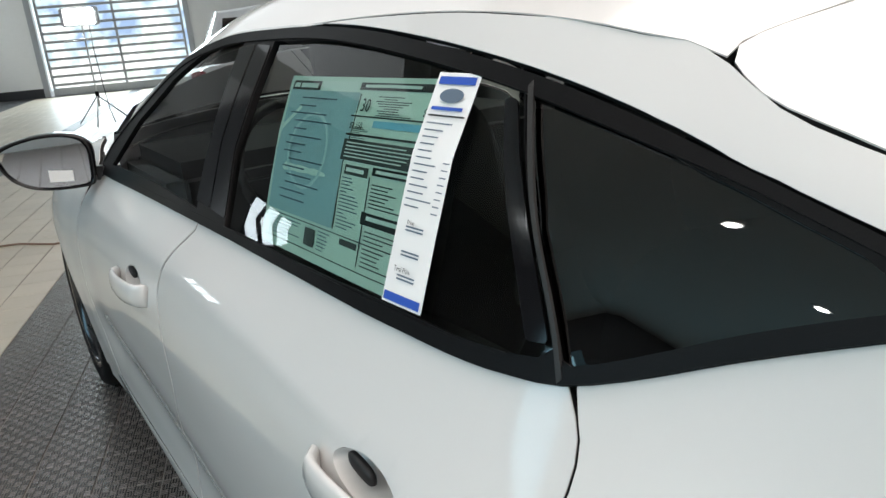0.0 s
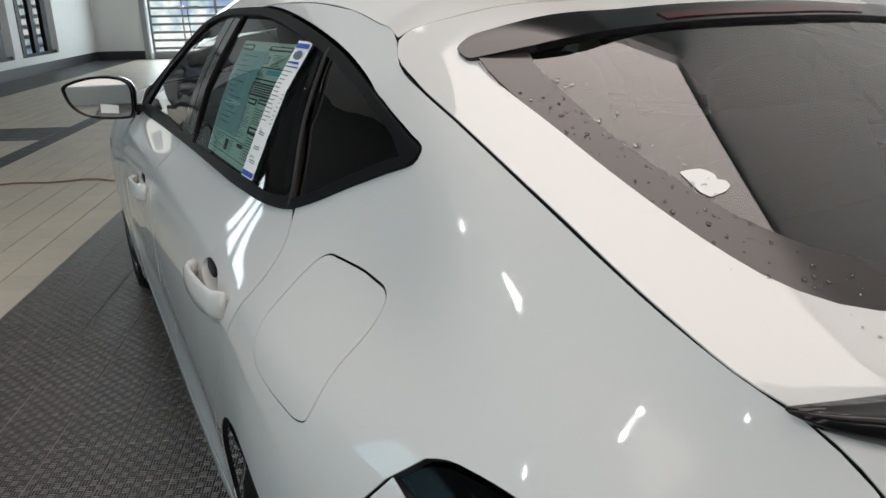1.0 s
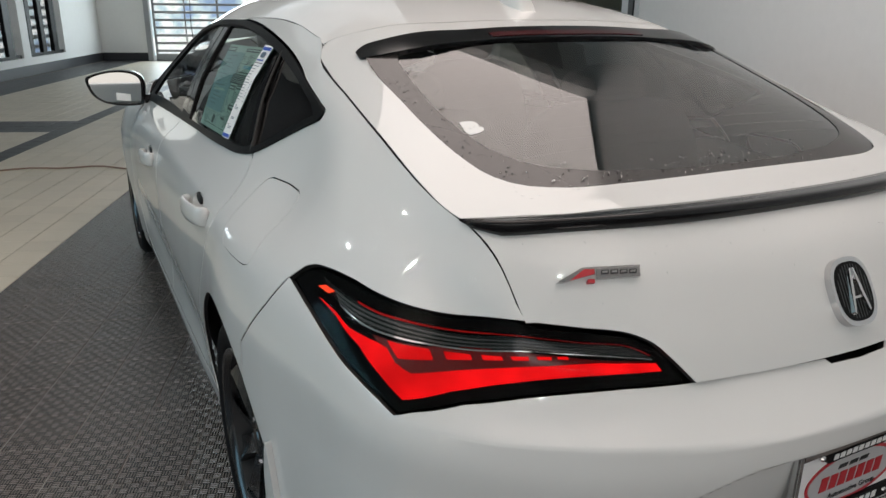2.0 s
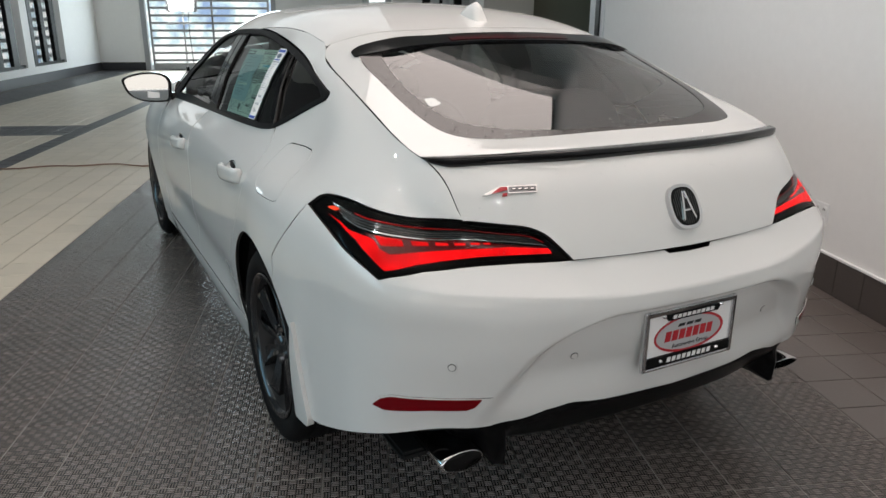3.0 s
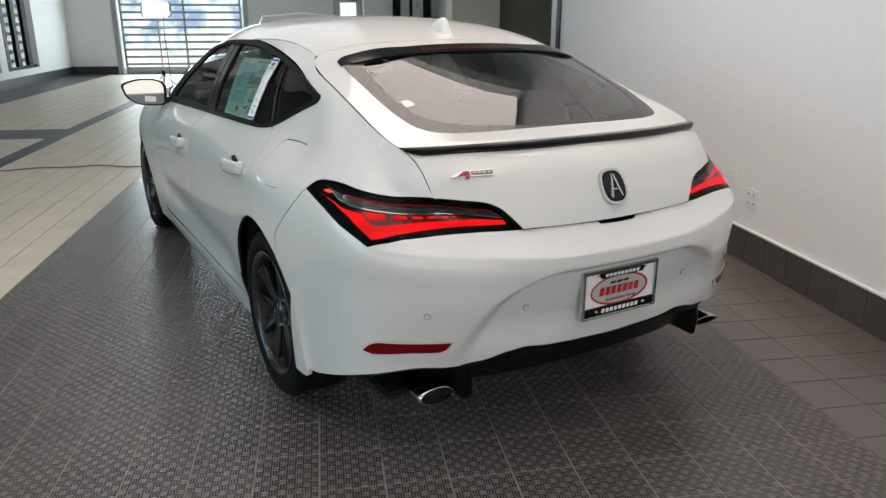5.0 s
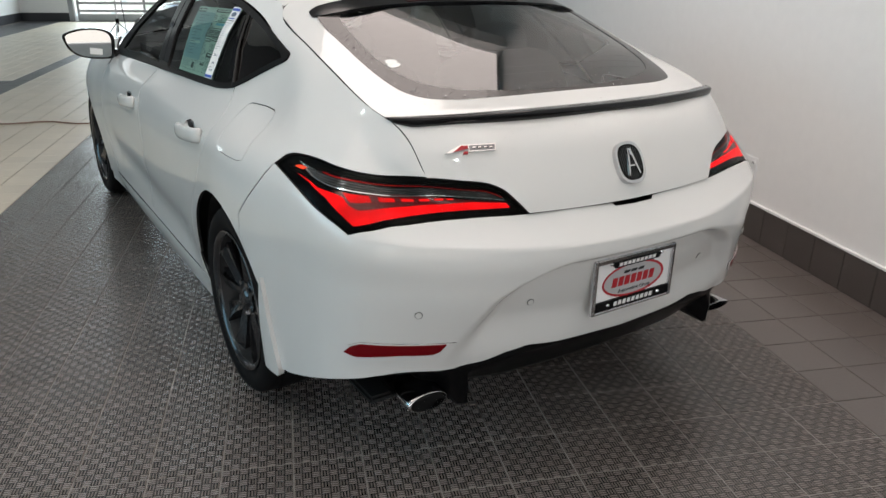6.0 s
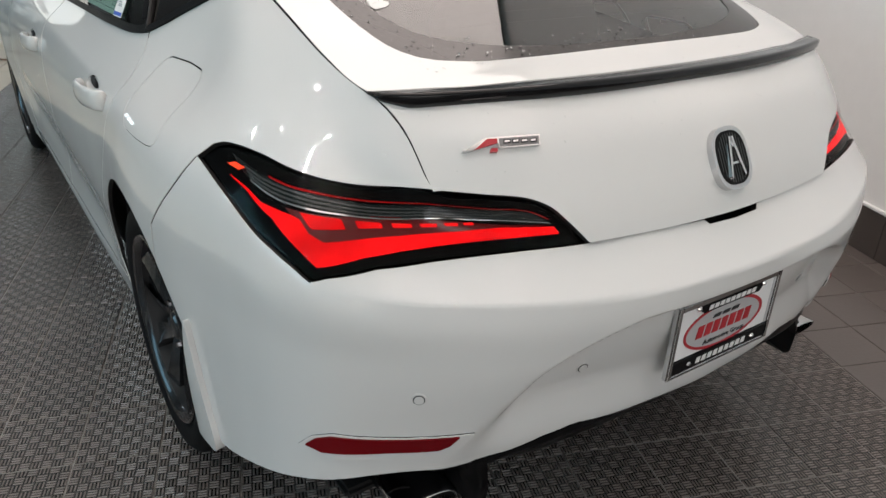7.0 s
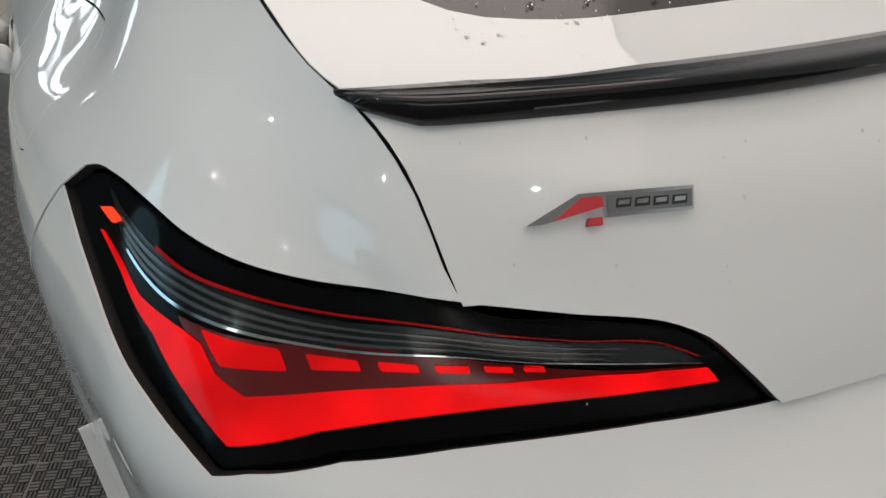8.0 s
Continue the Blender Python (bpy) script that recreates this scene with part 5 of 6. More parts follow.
for q in np.linspace(-1, 1, 61):
    x = .622 * math.copysign(abs(q) ** .8, q)
    k = abs(x) / .622
    full = min(1.0, (1 - k) / .085) ** .65          # the ends run out to a point on the shut line
    y0, y1 = .338 + .100 * k ** 2.2, .294 + .105 * k ** 2.4
    y1 = y1 * full + (y0 - .004) * (1 - full)
    z0 = 1.031 - .006 * k ** 2
    low = (1.010 - .004 * k ** 4) * full + (z0 - .003) * (1 - full)
    thick = .019 * full + .002
    scoop = .005 * math.exp(-((k - .72) / .14) ** 2)
    stations.append([Vector((x, y0, z0 + .001)), Vector((x, y0 * .7 + y1 * .3, z0 * .8 + low * .2 + .006 * full - scoop * .4)), Vector((x, y0 * .35 + y1 * .65, z0 * .45 + low * .55 + .013 * full - scoop)),
                     Vector((x, y1 + .004, low + thick + .0025 * full)), Vector((x, y1 - .002 * full, low + thick + .001 * full)), Vector((x, y1 - .004 * full, low + thick - .0015)), Vector((x, y1 - .0045 * full, low + thick - .004 * full)),
                     Vector((x, y1 - .002 * full, low + .005 * full)), Vector((x, y1 + .001, low)),
                     Vector((x, y1 + .012 * full, low - .006 * full)), Vector((x, y0, z0 - .02 * full - .002))])
bm = bmesh.new()
rings = [[bm.verts.new(p) for p in st] for st in stations]
for a, b in zip(rings, rings[1:]):
    for i in range(len(a)):
        bm.faces.new((a[i - 1], b[i - 1], b[i], a[i]))
bm.faces.new(rings[0])
bm.faces.new(rings[-1][::-1])
bmesh.ops.recalc_face_normals(bm, faces=bm.faces)
part("boot_spoiler", bm, GLOSS_BLACK, car, "wet gloss black boot lid spoiler", smooth=True)

# roof fin
bm = bmesh.new()
rings = []
for k in range(9):
    s = k / 8
    h = .068 * (math.sin(min(1, (1 - s) * 1.25) * math.pi / 2) if s > .2 else s / .2 * math.sin(math.pi / 2) * .98) + .004
    w = .030 * math.sin(math.pi * (.12 + .76 * (1 - s))) + .006
    y = 1.17 + .20 * s
    rings.append([bm.verts.new((w * math.cos(a), y + .05 * math.sin(a) * (.6 - s), 1.322 + .034 * s + h * math.sin(a) ** 1.6)) for a in np.linspace(0, math.pi, 9)])
for a, b in zip(rings, rings[1:]):
    for i in range(8):
        bm.faces.new((a[i], a[i + 1], b[i + 1], b[i]))
bm.faces.new(rings[0])
bm.faces.new(rings[-1][::-1])
bmesh.ops.recalc_face_normals(bm, faces=bm.faces)
part("antenna_fin", bm, PAINT, car, "white shark fin antenna", smooth=True)


# wheels
def build_wheel():
    root = part("wheel", lathe([(-.102, .238), (-.110, .243), (-.116, .239), (-.112, .230), (-.098, .222)], 64), RIM, car, "dark grey twin spoke alloy wheel", smooth=True)
    part("barrel", lathe([(-.098, .222), (-.07, .214), (-.02, .205), (.06, .205), (.10, .236)], 48), LINER_DARK, root, "dark inner wheel barrel", smooth=True)
    part("tyre", lathe([(-.098, .238), (-.112, .250), (-.120, .275), (-.116, .300), (-.102, .316), (-.09, .3205), (-.062, .322), (-.060, .315), (-.052, .315), (-.050, .322), (-.004, .322), (-.002, .315), (.006, .315), (.008, .322),
                        (.052, .322), (.054, .315), (.062, .315), (.064, .322), (.09, .3205), (.104, .316), (.118, .30), (.12, .275), (.11, .245), (.098, .238)], 72), RUBBER, root, "black rubber tyre", smooth=True)
    for k in range(5):
        a0 = radians(72 * k + 20)
        for side in (-1, 1):
            bm = bmesh.new()
            sec = []
            for s in np.linspace(0, 1, 7):
                r = .045 + .180 * s
                a = a0 + side * radians(11 + 6.5 * s ** 1.2 + 5 * math.sin(math.pi * s))
                w = .017 + .011 * s + .010 * s ** 4
                x = -.070 - .030 * s ** 0.6
                c, t = Vector((0, math.cos(a), math.sin(a))), Vector((0, -math.sin(a), math.cos(a)))
                o = c * r
                sec.append([bm.verts.new(o + t * (w * q) + Vector((x + d, 0, 0))) for q, d in ((-1, .055), (-.96, .006 + .010 * s), (-.80 * side - .1, 0), (.15 * side, .014), (.96, .006 + .010 * s), (1, .055))])
            for p, q in zip(sec, sec[1:]):
                for i in range(6):
                    bm.faces.new((p[i - 1], q[i - 1], q[i], p[i]))
            bm.faces.new(sec[0])
            bm.faces.new(sec[-1][::-1])
            bmesh.ops.recalc_face_normals(bm, faces=bm.faces)
            part("spoke", bm, RIM, root)
        bm = bmesh.new()
        bmesh.ops.create_cone(bm, cap_ends=True, segments=6, radius1=.010, radius2=.009, depth=.02,
                              matrix=Matrix.Translation((-.072, .057 * math.cos(a0 + .63), .057 * math.sin(a0 + .63))) @ Matrix.Rotation(radians(90), 4, "Y"))
        part("wheel_nut", bm, CHROME, root)
    part("hub_cap", lathe([(-.03, .075), (-.068, .072), (-.074, .05), (-.078, .036), (-.084, .034), (-.087, .02), (-.087, .0005)], 32), RIM, root, smooth=True)
    part("brake_disc", lathe([(.0, .155), (-.012, .155), (-.012, .06), (.0, .06)], 40), STEEL, root, "grey steel brake disc")
    bm = box(bmesh.new(), -.035, .06, -.06, .015, .165, .07, .012)
    part("brake_caliper", bm, INNER, root)
    return root


wheel = build_wheel()
wheel.matrix_basis = pose(-.762, 1.05, .322)
copy_thing(wheel, pose(-.762, 3.785, .322, 25))
copy_thing(wheel, pose(.762, 1.05, .322, 0, 0, 180))
copy_thing(wheel, pose(.762, 3.785, .322, 0, 0, 180))

# door handles
for sx in (-1, 1):
    for yc, zc in ((1.40, .834), (2.475, .784)):
        bm = bmesh.new()
        rings = []
        xs_mid = SIDE.at(*zip(*SIDE.uv([(-.88, yc, zc)], (.02, 1, 1))))[0][0]
        for s in np.linspace(0, 1, 15):
            y = yc + .132 - .264 * s
            out = .024 * math.sin(math.pi * s) ** .35 + .004
            z = zc - .012 + .024 * s
            h = .025 + .003 * math.sin(math.pi * s)
            xs = SIDE.at(*zip(*SIDE.uv([(-.88, y, z)], (.02, 1, 1))))[0][0]
            rings.append([bm.verts.new((-sx * (xs - out - .010 * math.cos(a)) * 1.0, y, z + h * math.sin(a))) for a in np.linspace(0, 2 * math.pi, 12, endpoint=False)])
        for a, b in zip(rings, rings[1:]):
            for i in range(12):
                bm.faces.new((a[i - 1], a[i], b[i], b[i - 1]))
        bm.faces.new(rings[0])
        bm.faces.new(rings[-1][::-1])
        bmesh.ops.recalc_face_normals(bm, faces=bm.faces)
        part("door_handle", bm, PAINT, car, "white door handle over a hollow", smooth=True)
        # a black block takes the place of the shade in the hollow
        gap = part("handle_gap_shade", soft_box(.006, .028, .010, 3, 20, 10), LINER_DARK, car, "black block standing in for the shade behind the handle", smooth=True)
        gap.matrix_basis = pose(sx * (abs(xs_mid) - .014), yc + .048, zc + .016, 8)

# wing mirrors
for sx in (-1, 1):
    m = Matrix.Translation((sx * .932, 3.10, .99)) @ Matrix.Rotation(radians(sx * 14), 4, "Z") @ Matrix.Rotation(radians(sx * -4), 4, "Y")
    outline = [(.126, .036), (.128, .022), (.112, -.020), (.090, -.048), (.050, -.070), (.0, -.077), (-.06, -.076), (-.108, -.070), (-.118, -.058), (-.118, .030), (-.108, .058), (-.080, .074), (-.030, .080), (.030, .074), (.080, .060), (.112, .046)]
    outline = [(sx * x, z) for x, z in rounded(outline, .02, 3)]
    bm = bmesh.new()
    layers = [[bm.verts.new((x * k, y, z * k)) for x, z in outline] for y, k in ((-.032, .90), (-.040, .92), (-.043, .955), (-.040, .985), (-.028, 1.0), (.0, 1.0), (.03, .93), (.055, .74), (.07, .42), (.074, .12))]
    for a, b in zip(layers, layers[1:]):
        for i in range(len(a)):
            bm.faces.new((a[i - 1], b[i - 1], b[i], a[i]))
    bm.faces.new(layers[0])
    bm.faces.new(layers[-1][::-1])
    bmesh.ops.recalc_face_normals(bm, faces=bm.faces)
    mirror = placed(part("wing_mirror", bm, GLOSS_BLACK, car, "gloss black wing mirror", smooth=True), m)
    part("mirror_glass", prism([(x * .88, z * .88) for x, z in outline], -.0335, -.037), MIRROR, mirror, "mirror glass")
    part("tag", prism([(sx * .0, -.053), (sx * -.06, -.053), (sx * -.06, -.024), (sx * .0, -.020)], -.0372, -.0385), PAPER, mirror, "small white paper tag")
    part("mirror_arm", box(bmesh.new(), -.05, -.02, -.02, .05, .03, .02, .012), GLOSS_BLACK, mirror).matrix_basis = Matrix.Translation((-sx * .11, .02, -.045))

# rear: reflectors, sensors, plate, badges, exhaust, valance
FOG = [(-.789, .367, .433), (-.779, .347, .454), (-.762, .324, .466), (-.574, .202, .470), (-.588, .213, .448), (-.605, .222, .439), (-.682, .264, .437), (-.769, .341, .426)]
BEZEL = [(-.797, .386, .420), (-.785, .353, .455), (-.762, .322, .470), (-.548, .19, .472), (-.568, .205, .441), (-.591, .22, .425), (-.67, .26, .421), (-.76, .333, .410)]
for flip_side in (False, True):
    bez = patch("reflector_bezel", TAIL, rounded(tail_uv(BEZEL), .006), PAINT, bumper, step=.02, lift=.004, lip=.006, mirror=flip_side)
    patch("reflector", TAIL, rounded(tail_uv(FOG), .004), RED_LENS, bez, step=.015, lift=.007, lip=.006, label="dark red plastic reflector", mirror=flip_side)
for x, y, z in ((-.646, .225, .56), (-.336, .127, .556), (.336, .127, .556), (.646, .225, .56)):
    m = frame_on(TAIL, (x, y, z), .001)
    u, v = TAIL.uv([(x, y, z)])[0]
    m.translation = Vector(TAIL.at(u, v)[0])
    ring = placed(part("parking_sensor", prism(oval(.0085, .0085, 24), -.003, .004), PAINT, bumper), m)
    part("rim", prism(oval(.0105, .0105, 24), -.0018, .004), PRINT_DARKGREY, ring)
    part("collar", prism(oval(.0135, .0135, 24), -.0008, .004), PAINT, ring)

PLATE = pose(0, .112, .564)
plate = placed(part("number_plate", prism(rounded([(-.152, -.076), (.152, -.076), (.152, .076), (-.152, .076)], .008), -.002, .003), PLATE_WHITE, car, "white dealer plate in a chrome frame"), PLATE)
bm = bmesh.new()
for x0, z0, x1, z1 in ((-.160, -.083, -.146, .083), (.146, -.083, .160, .083), (-.150, .068, .150, .083), (-.150, -.083, .150, -.074)):
    box(bm, x0, -.010, z0, x1, .004, z1, .003)
part("plate_frame", bm, CHROME, plate, "chrome plate frame")
part("band", prism([(-.146, -.073), (.146, -.073), (.146, -.046), (-.146, -.046)], -.009, -.002), BLACK, plate, "black band")
part("band", prism([(-.082, .050), (.090, .050), (.104, .068), (-.096, .068)], -.009, -.002), BLACK, plate, "black band")
part("oval_ring", prism(oval(.122, .052, 48, 2, 0, .003), -.004, -.002), PRINT_RED, plate, "red oval")
part("oval_field", prism(oval(.114, .045, 48, 2, -.003, .004), -.0048, -.004), PRINT_GREY, plate, "pale grey oval")
for x0, z0, x1, z1, material in ((-.088, -.010, .082, .018, PRINT_RED), (-.045, .026, .04, .034, PRINT_DARK)):
    n = max(3, int((x1 - x0) / .022))
    for k in range(n):
        a = x0 + (x1 - x0) * k / n
        part("print_bar", prism([(a, z0), (a + (x1 - x0) / n * .78, z0), (a + (x1 - x0) / n * .78 + .004, z1), (a + .004, z1)], -.0058, -.005), material, plate)
cu = bpy.data.curves.new("letters", "FONT")
cu.body, cu.size, cu.align_x, cu.extrude, cu.resolution_u = "Automotive Group", .0165, "CENTER", .0004, 2
words = new("letters_source", cu)
bpy.context.view_layer.update()
letters = bpy.data.meshes.new_from_object(words.evaluated_get(bpy.context.evaluated_depsgraph_get()))
bpy.data.objects.remove(words)
letters.materials.clear()
letters.materials.append(PRINT_DARK)
words = new("lettering", letters)
words.parent = plate
words.matrix_basis = pose(.004, -.0056, -.031, 90)
for x0, z0, x1, z1 in ((-.070, .054, .078, .064), (-.078, -.066, .082, -.053)):
    for k in range(9):
        a = x0 + (x1 - x0) * k / 9
        part("print_bar", prism([(a, z0), (a + .012, z0), (a + .014, z1), (a + .002, z1)], -.0098, -.009), PLATE_WHITE, plate)
for x in (-.10, .10):
    for z in (-.059, .066):
        bm = bmesh.new()
        bmesh.ops.create_uvsphere(bm, u_segments=10, v_segments=6, radius=.006)
        part("screw", bm, CHROME, plate).location = (x, -.008, z)

EMBLEM = frame_on(TOP, (0, .175, .889), .0) @ Matrix.Diagonal((.87, 1, .93, 1))
emblem = placed(part("badge", prism(oval(.058, .064, 48, 2.7), -.012, .004), CHROME, hatch, "round chrome badge on black"), EMBLEM)
part("badge_field", prism(oval(.049, .055, 48, 2.7), -.0128, -.011), BLACK, emblem)
for k in range(-5, 6):
    h = .050 * (1 - (abs(k) / 6.2) ** 3)
    part("badge_groove", prism([(k * .008 - .0008, -h), (k * .008 + .0008, -h), (k * .008 + .0008, h), (k * .008 - .0008, h)], -.0134, -.0125), PRINT_DARKGREY, emblem)
for s in (-1, 1):
    bm = bmesh.new()
    outer = [(.0015, .043), (.0055, .043), (.0285, -.038), (.0235, -.042), (.0095, -.004), (.0035, .020)]
    low = [bm.verts.new((s * x, -.0125, z)) for x, z in outer]
    cx, cz = np.mean(outer, axis=0)
    top = [bm.verts.new((s * (cx + (x - cx) * .78), -.0185, cz + (z - cz) * .97)) for x, z in outer]
    bm.faces.new(top)
    for i in range(len(outer)):
        bm.faces.new((low[i - 1], low[i], top[i], top[i - 1]))
    bmesh.ops.recalc_face_normals(bm, faces=bm.faces)
    part("badge_bar", bm, CHROME, emblem)
part("badge_bar", prism([(-.0125, -.014), (.0125, -.014), (.0110, -.0095), (-.0110, -.0095)], -.016, -.0125), CHROME, emblem)

BADGE = frame_on(TOP, (-.465, .278, .967), .0)
BADGE = BADGE @ Matrix.Translation((.002, 0, -.0045)) @ Matrix.Diagonal((.84, 1, .84, 1))
script = placed(part("model_badge", prism([(-.080, -.012), (-.066, -.012), (-.006, .002), (-.006, -.009), (.078, -.006), (.080, .016), (-.030, .014)], -.006, .004), CHROME, hatch, "chrome badge with red corner"), BADGE)
part("badge_corner", prism([(-.056, -.010), (-.008, .001), (-.008, .0105), (-.028, .0105)], -.0072, -.005), PRINT_RED, script)
part("badge_corner", prism([(-.024, -.0155), (-.010, -.0155), (-.010, -.0085), (-.022, -.0085)], -.0072, .003), PRINT_RED, script)
part("badge_field", prism([(-.004, -.0055), (.076, -.0035), (.0775, .0125), (-.004, .0105)], -.0070, -.005), BRUSHED, script)
for k in range(4):
    a = .003 + .0178 * k
    mark = part("print_bar", prism([(a, -.001), (a + .0145, -.0005), (a + .016, .008), (a + .0015, .0075)], -.0076, -.0065), PRINT_DARK, script)
    part("bar_edge", prism([(a + .002, .0015), (a + .0125, .002), (a + .0135, .006), (a + .003, .0055)], -.0086, -.0074), CHROME, mark)
for k in range(7):
    a = tail_uv([(.405 + .028 * k, .2, .757)], 0)[0]
    m = frame_on(SIDE, tuple(SIDE.at(a[0], a[1])[0]), 0.0)
    placed(part("raised_mark", prism([(-.009, -.008), (.009, -.008), (.009, .008), (-.009, .008)], -.0012, .002), PAINT, bumper, "raised body colour mark"), m)

tip = part("exhaust_tip", lathe([(0, .052), (.0, .058), (.012, .060), (.05, .060), (.16, .056), (.16, .045), (.03, .050), (0, .052)], 40), CHROME, car, "polished steel exhaust tip", smooth=True)
tip.matrix_basis = Matrix.Translation((-.60, .245, .277)) @ Matrix.Rotation(radians(90), 4, "Z") @ Matrix.Diagonal((1, 1.08, .50, 1))
part("exhaust_bore", lathe([(.05, .0005), (.05, .051)], 30), INNER, tip)
copy_thing(tip, Matrix.Translation((.60, .245, .277)) @ Matrix.Rotation(radians(90), 4, "Z") @ Matrix.Diagonal((1, 1.08, .50, 1)))

# gloss black lower valance: a deep middle panel, fins beside it and trays over the exhaust tips
bm = bmesh.new()
rows = []
for x in np.linspace(-.82, .82, 83):
    k = abs(x)
    edge = float(np.interp(k, (0, .33, .40, .46, .50, .68, .76, .82), (.411, .408, .397, .385, .381, .383, .360, .306)))
    back = float(np.interp(k, (0, .15, .33, .40, .46, .50, .68, .76, .82), (.142, .144, .156, .170, .189, .200, .274, .354, .50)))
    fin = math.exp(-((k - .508) / .024) ** 4)
    deep = float(np.interp(k, (0, .44, .57, .62, .70, .78, .82), (.285, .285, .280, .335, .325, .290, .27)))
    deep -= .034 * fin
    into = .085 * (1 - .92 * fin)
    rows.append([bm.verts.new(p) for p in ((x, back + .010, edge + .012), (x, back + .004, edge - .004), (x, back + .012, edge - .018), (x, back + into * .55, (edge + deep) / 2),
                                           (x, back + into, deep + .012), (x, back + into + .012, deep), (x, back + .30, deep + .005), (x, back + .42, .30))])
for a, b in zip(rows, rows[1:]):
    for i in range(7):
        bm.faces.new((a[i], b[i], b[i + 1], a[i + 1]))
bmesh.ops.recalc_face_normals(bm, faces=bm.faces)
part("valance", bm, VALANCE, car, "gloss black plastic lower valance", smooth=True)
# unseen board added to block light and deepen the shadow below the tail
part("shadow_tray", box(bmesh.new(), -.70, .40, .21, .70, 1.9, .235, .008), INNER, car)

# ---- car: cabin ----
def cushion(name, m, size, material, parent, label="", power=4.0):
    return placed(part(name, soft_box(*size, power, 24, 14), material, parent, label, smooth=True), m)


for x in (-.36, .36):
    seat = cushion("front_seat", pose(x, 2.12, .82, -14), (.25, .075, .33), SEAT, car, "black seat with headrest")
    cushion("headrest", pose(0, .02, .42), (.135, .055, .10), SEAT, seat, power=3)
    cushion("seat_base", pose(0, .28, -.33, 14), (.26, .27, .09), SEAT, seat)
for x in (-.36, .36):
    seat = cushion("rear_seat", pose(x, 1.20, .82, -20), (.32, .08, .27), SEAT, car, "black rear seat with headrest")
    cushion("headrest", pose(0, .0, .305), (.15, .055, .075), SEAT, seat, power=3)
    cushion("seat_base", pose(0, .30, -.26, 18), (.32, .26, .08), SEAT, seat)
part("boot_cover", box(bmesh.new(), -.56, .44, .84, .56, 1.10, .88, .015), LINER_DARK, car, "black luggage cover")
part("dashboard", box(bmesh.new(), -.68, 2.86, .70, .68, 3.45, .955, .05), LINER_DARK, car)
bm = bmesh.new()
ring = [(.18 * math.cos(a), 0, .18 * math.sin(a)) for a in np.linspace(0, 2 * math.pi, 33)]
wheel_rim = part("steering_wheel", sweep(ring, .014), LINER_DARK, car, smooth=True)
wheel_rim.matrix_basis = pose(-.36, 2.68, .93, -22)
part("steering_boss", soft_box(.08, .03, .06, 3), LINER_DARK, wheel_rim, smooth=True)
part("steering_spoke", box(bmesh.new(), -.17, -.01, -.015, .17, .01, .015, .005), LINER_DARK, wheel_rim)

# window sticker and price strip
def sheet(corners):
    """A sheet on the left rear window from its corners (y, z): top front, top rear, low front, low rear."""
    a, b, c, d = [np.array(p) for p in corners]
    return lambda s, t: tuple((a * (1 - s) + b * s) * (1 - t) + (c * (1 - s) + d * s) * t)


def printed(name, at, s0, t0, s1, t1, material, parent, lift, label=""):
    n = max(2, int((s1 - s0) * 10))
    line = [at(s, t0) for s in np.linspace(s0, s1, n)] + [at(s, t1) for s in np.linspace(s1, s0, n)]
    return patch(name, SIDE, side_uv(line), material, parent, step=.05, lift=lift, lip=0.0, label=label)


def lettering(text, at, s0, t0, height, aspect, material, parent, lift):
    """Letters laid on the sheet; aspect: the sheet's width by its height."""
    cu = bpy.data.curves.new("letters", "FONT")
    cu.body, cu.size, cu.resolution_u = text, 1.0, 2
    tmp = new("letters_source", cu)
    bpy.context.view_layer.update()
    me = bpy.data.meshes.new_from_object(tmp.evaluated_get(bpy.context.evaluated_depsgraph_get()))
    bpy.data.objects.remove(tmp)
    co = np.array([v.co for v in me.vertices])
    uvs = side_uv([at(s0 + x * height / aspect, t0 - y * height) for x, y, _ in co])
    u, v = np.array(uvs).T
    pts = SIDE.at(u, v) + SIDE.normal(u, v) * lift
    for vert, p in zip(me.vertices, pts):
        vert.co = p
    me.materials.clear()
    me.materials.append(material)
    ob = new("lettering", me)
    ob.parent = parent
    return ob


on_glass = sheet(((2.035, 1.226), (1.53, 1.236), (1.925, .988), (1.455, 1.004)))
sticker = printed("window_sticker", on_glass, 0, 0, 1, 1, PAPER_GREEN, car, -.008, "large pale green price sticker inside the window")
ink = []
for s0, t0, s1, t1, m in ((.03, .085, .50, .80, PRINT_BLUE), (.035, .03, .24, .085, PRINT_DARK), (.25, .03, .48, .085, PRINT_PALE), (.49, .03, .86, .07, PRINT_DARK), (.86, .03, .99, .08, PRINT_SKY),
                          (.49, .30, .98, .31, PRINT_DARK), (.49, .205, .98, .212, PRINT_DARK), (.62, .225, .90, .26, PRINT_SKY), (.49, .33, .98, .44, PRINT_DARKGREY), (.53, .46, .66, .51, PRINT_DARKGREY),
                          (.68, .45, .98, .49, PRINT_DARK), (.66, .67, .98, .73, PRINT_DARK), (.03, .815, .98, .82, PRINT_DARK), (.505, .09, .51, .8, PRINT_DARK), (.67, .5, .675, .93, PRINT_DARK), (.03, .95, .98, .955, PRINT_DARK),
                          (.33, .84, .40, .93, PRINT_DARKGREY), (.56, .83, .66, .86, PRINT_DARKGREY)):
    printed("printed_field", on_glass, s0, t0, s1, t1, m, sticker, -.0068)
random.seed(4)
for k in range(16):
    t = .53 + k * .018 if k < 7 else .755 + (k - 7) * .02
    printed("printed_line", on_glass, .69, t, .76 + .14 * random.random(), t + .006, PRINT_DARKGREY, sticker, -.0068)
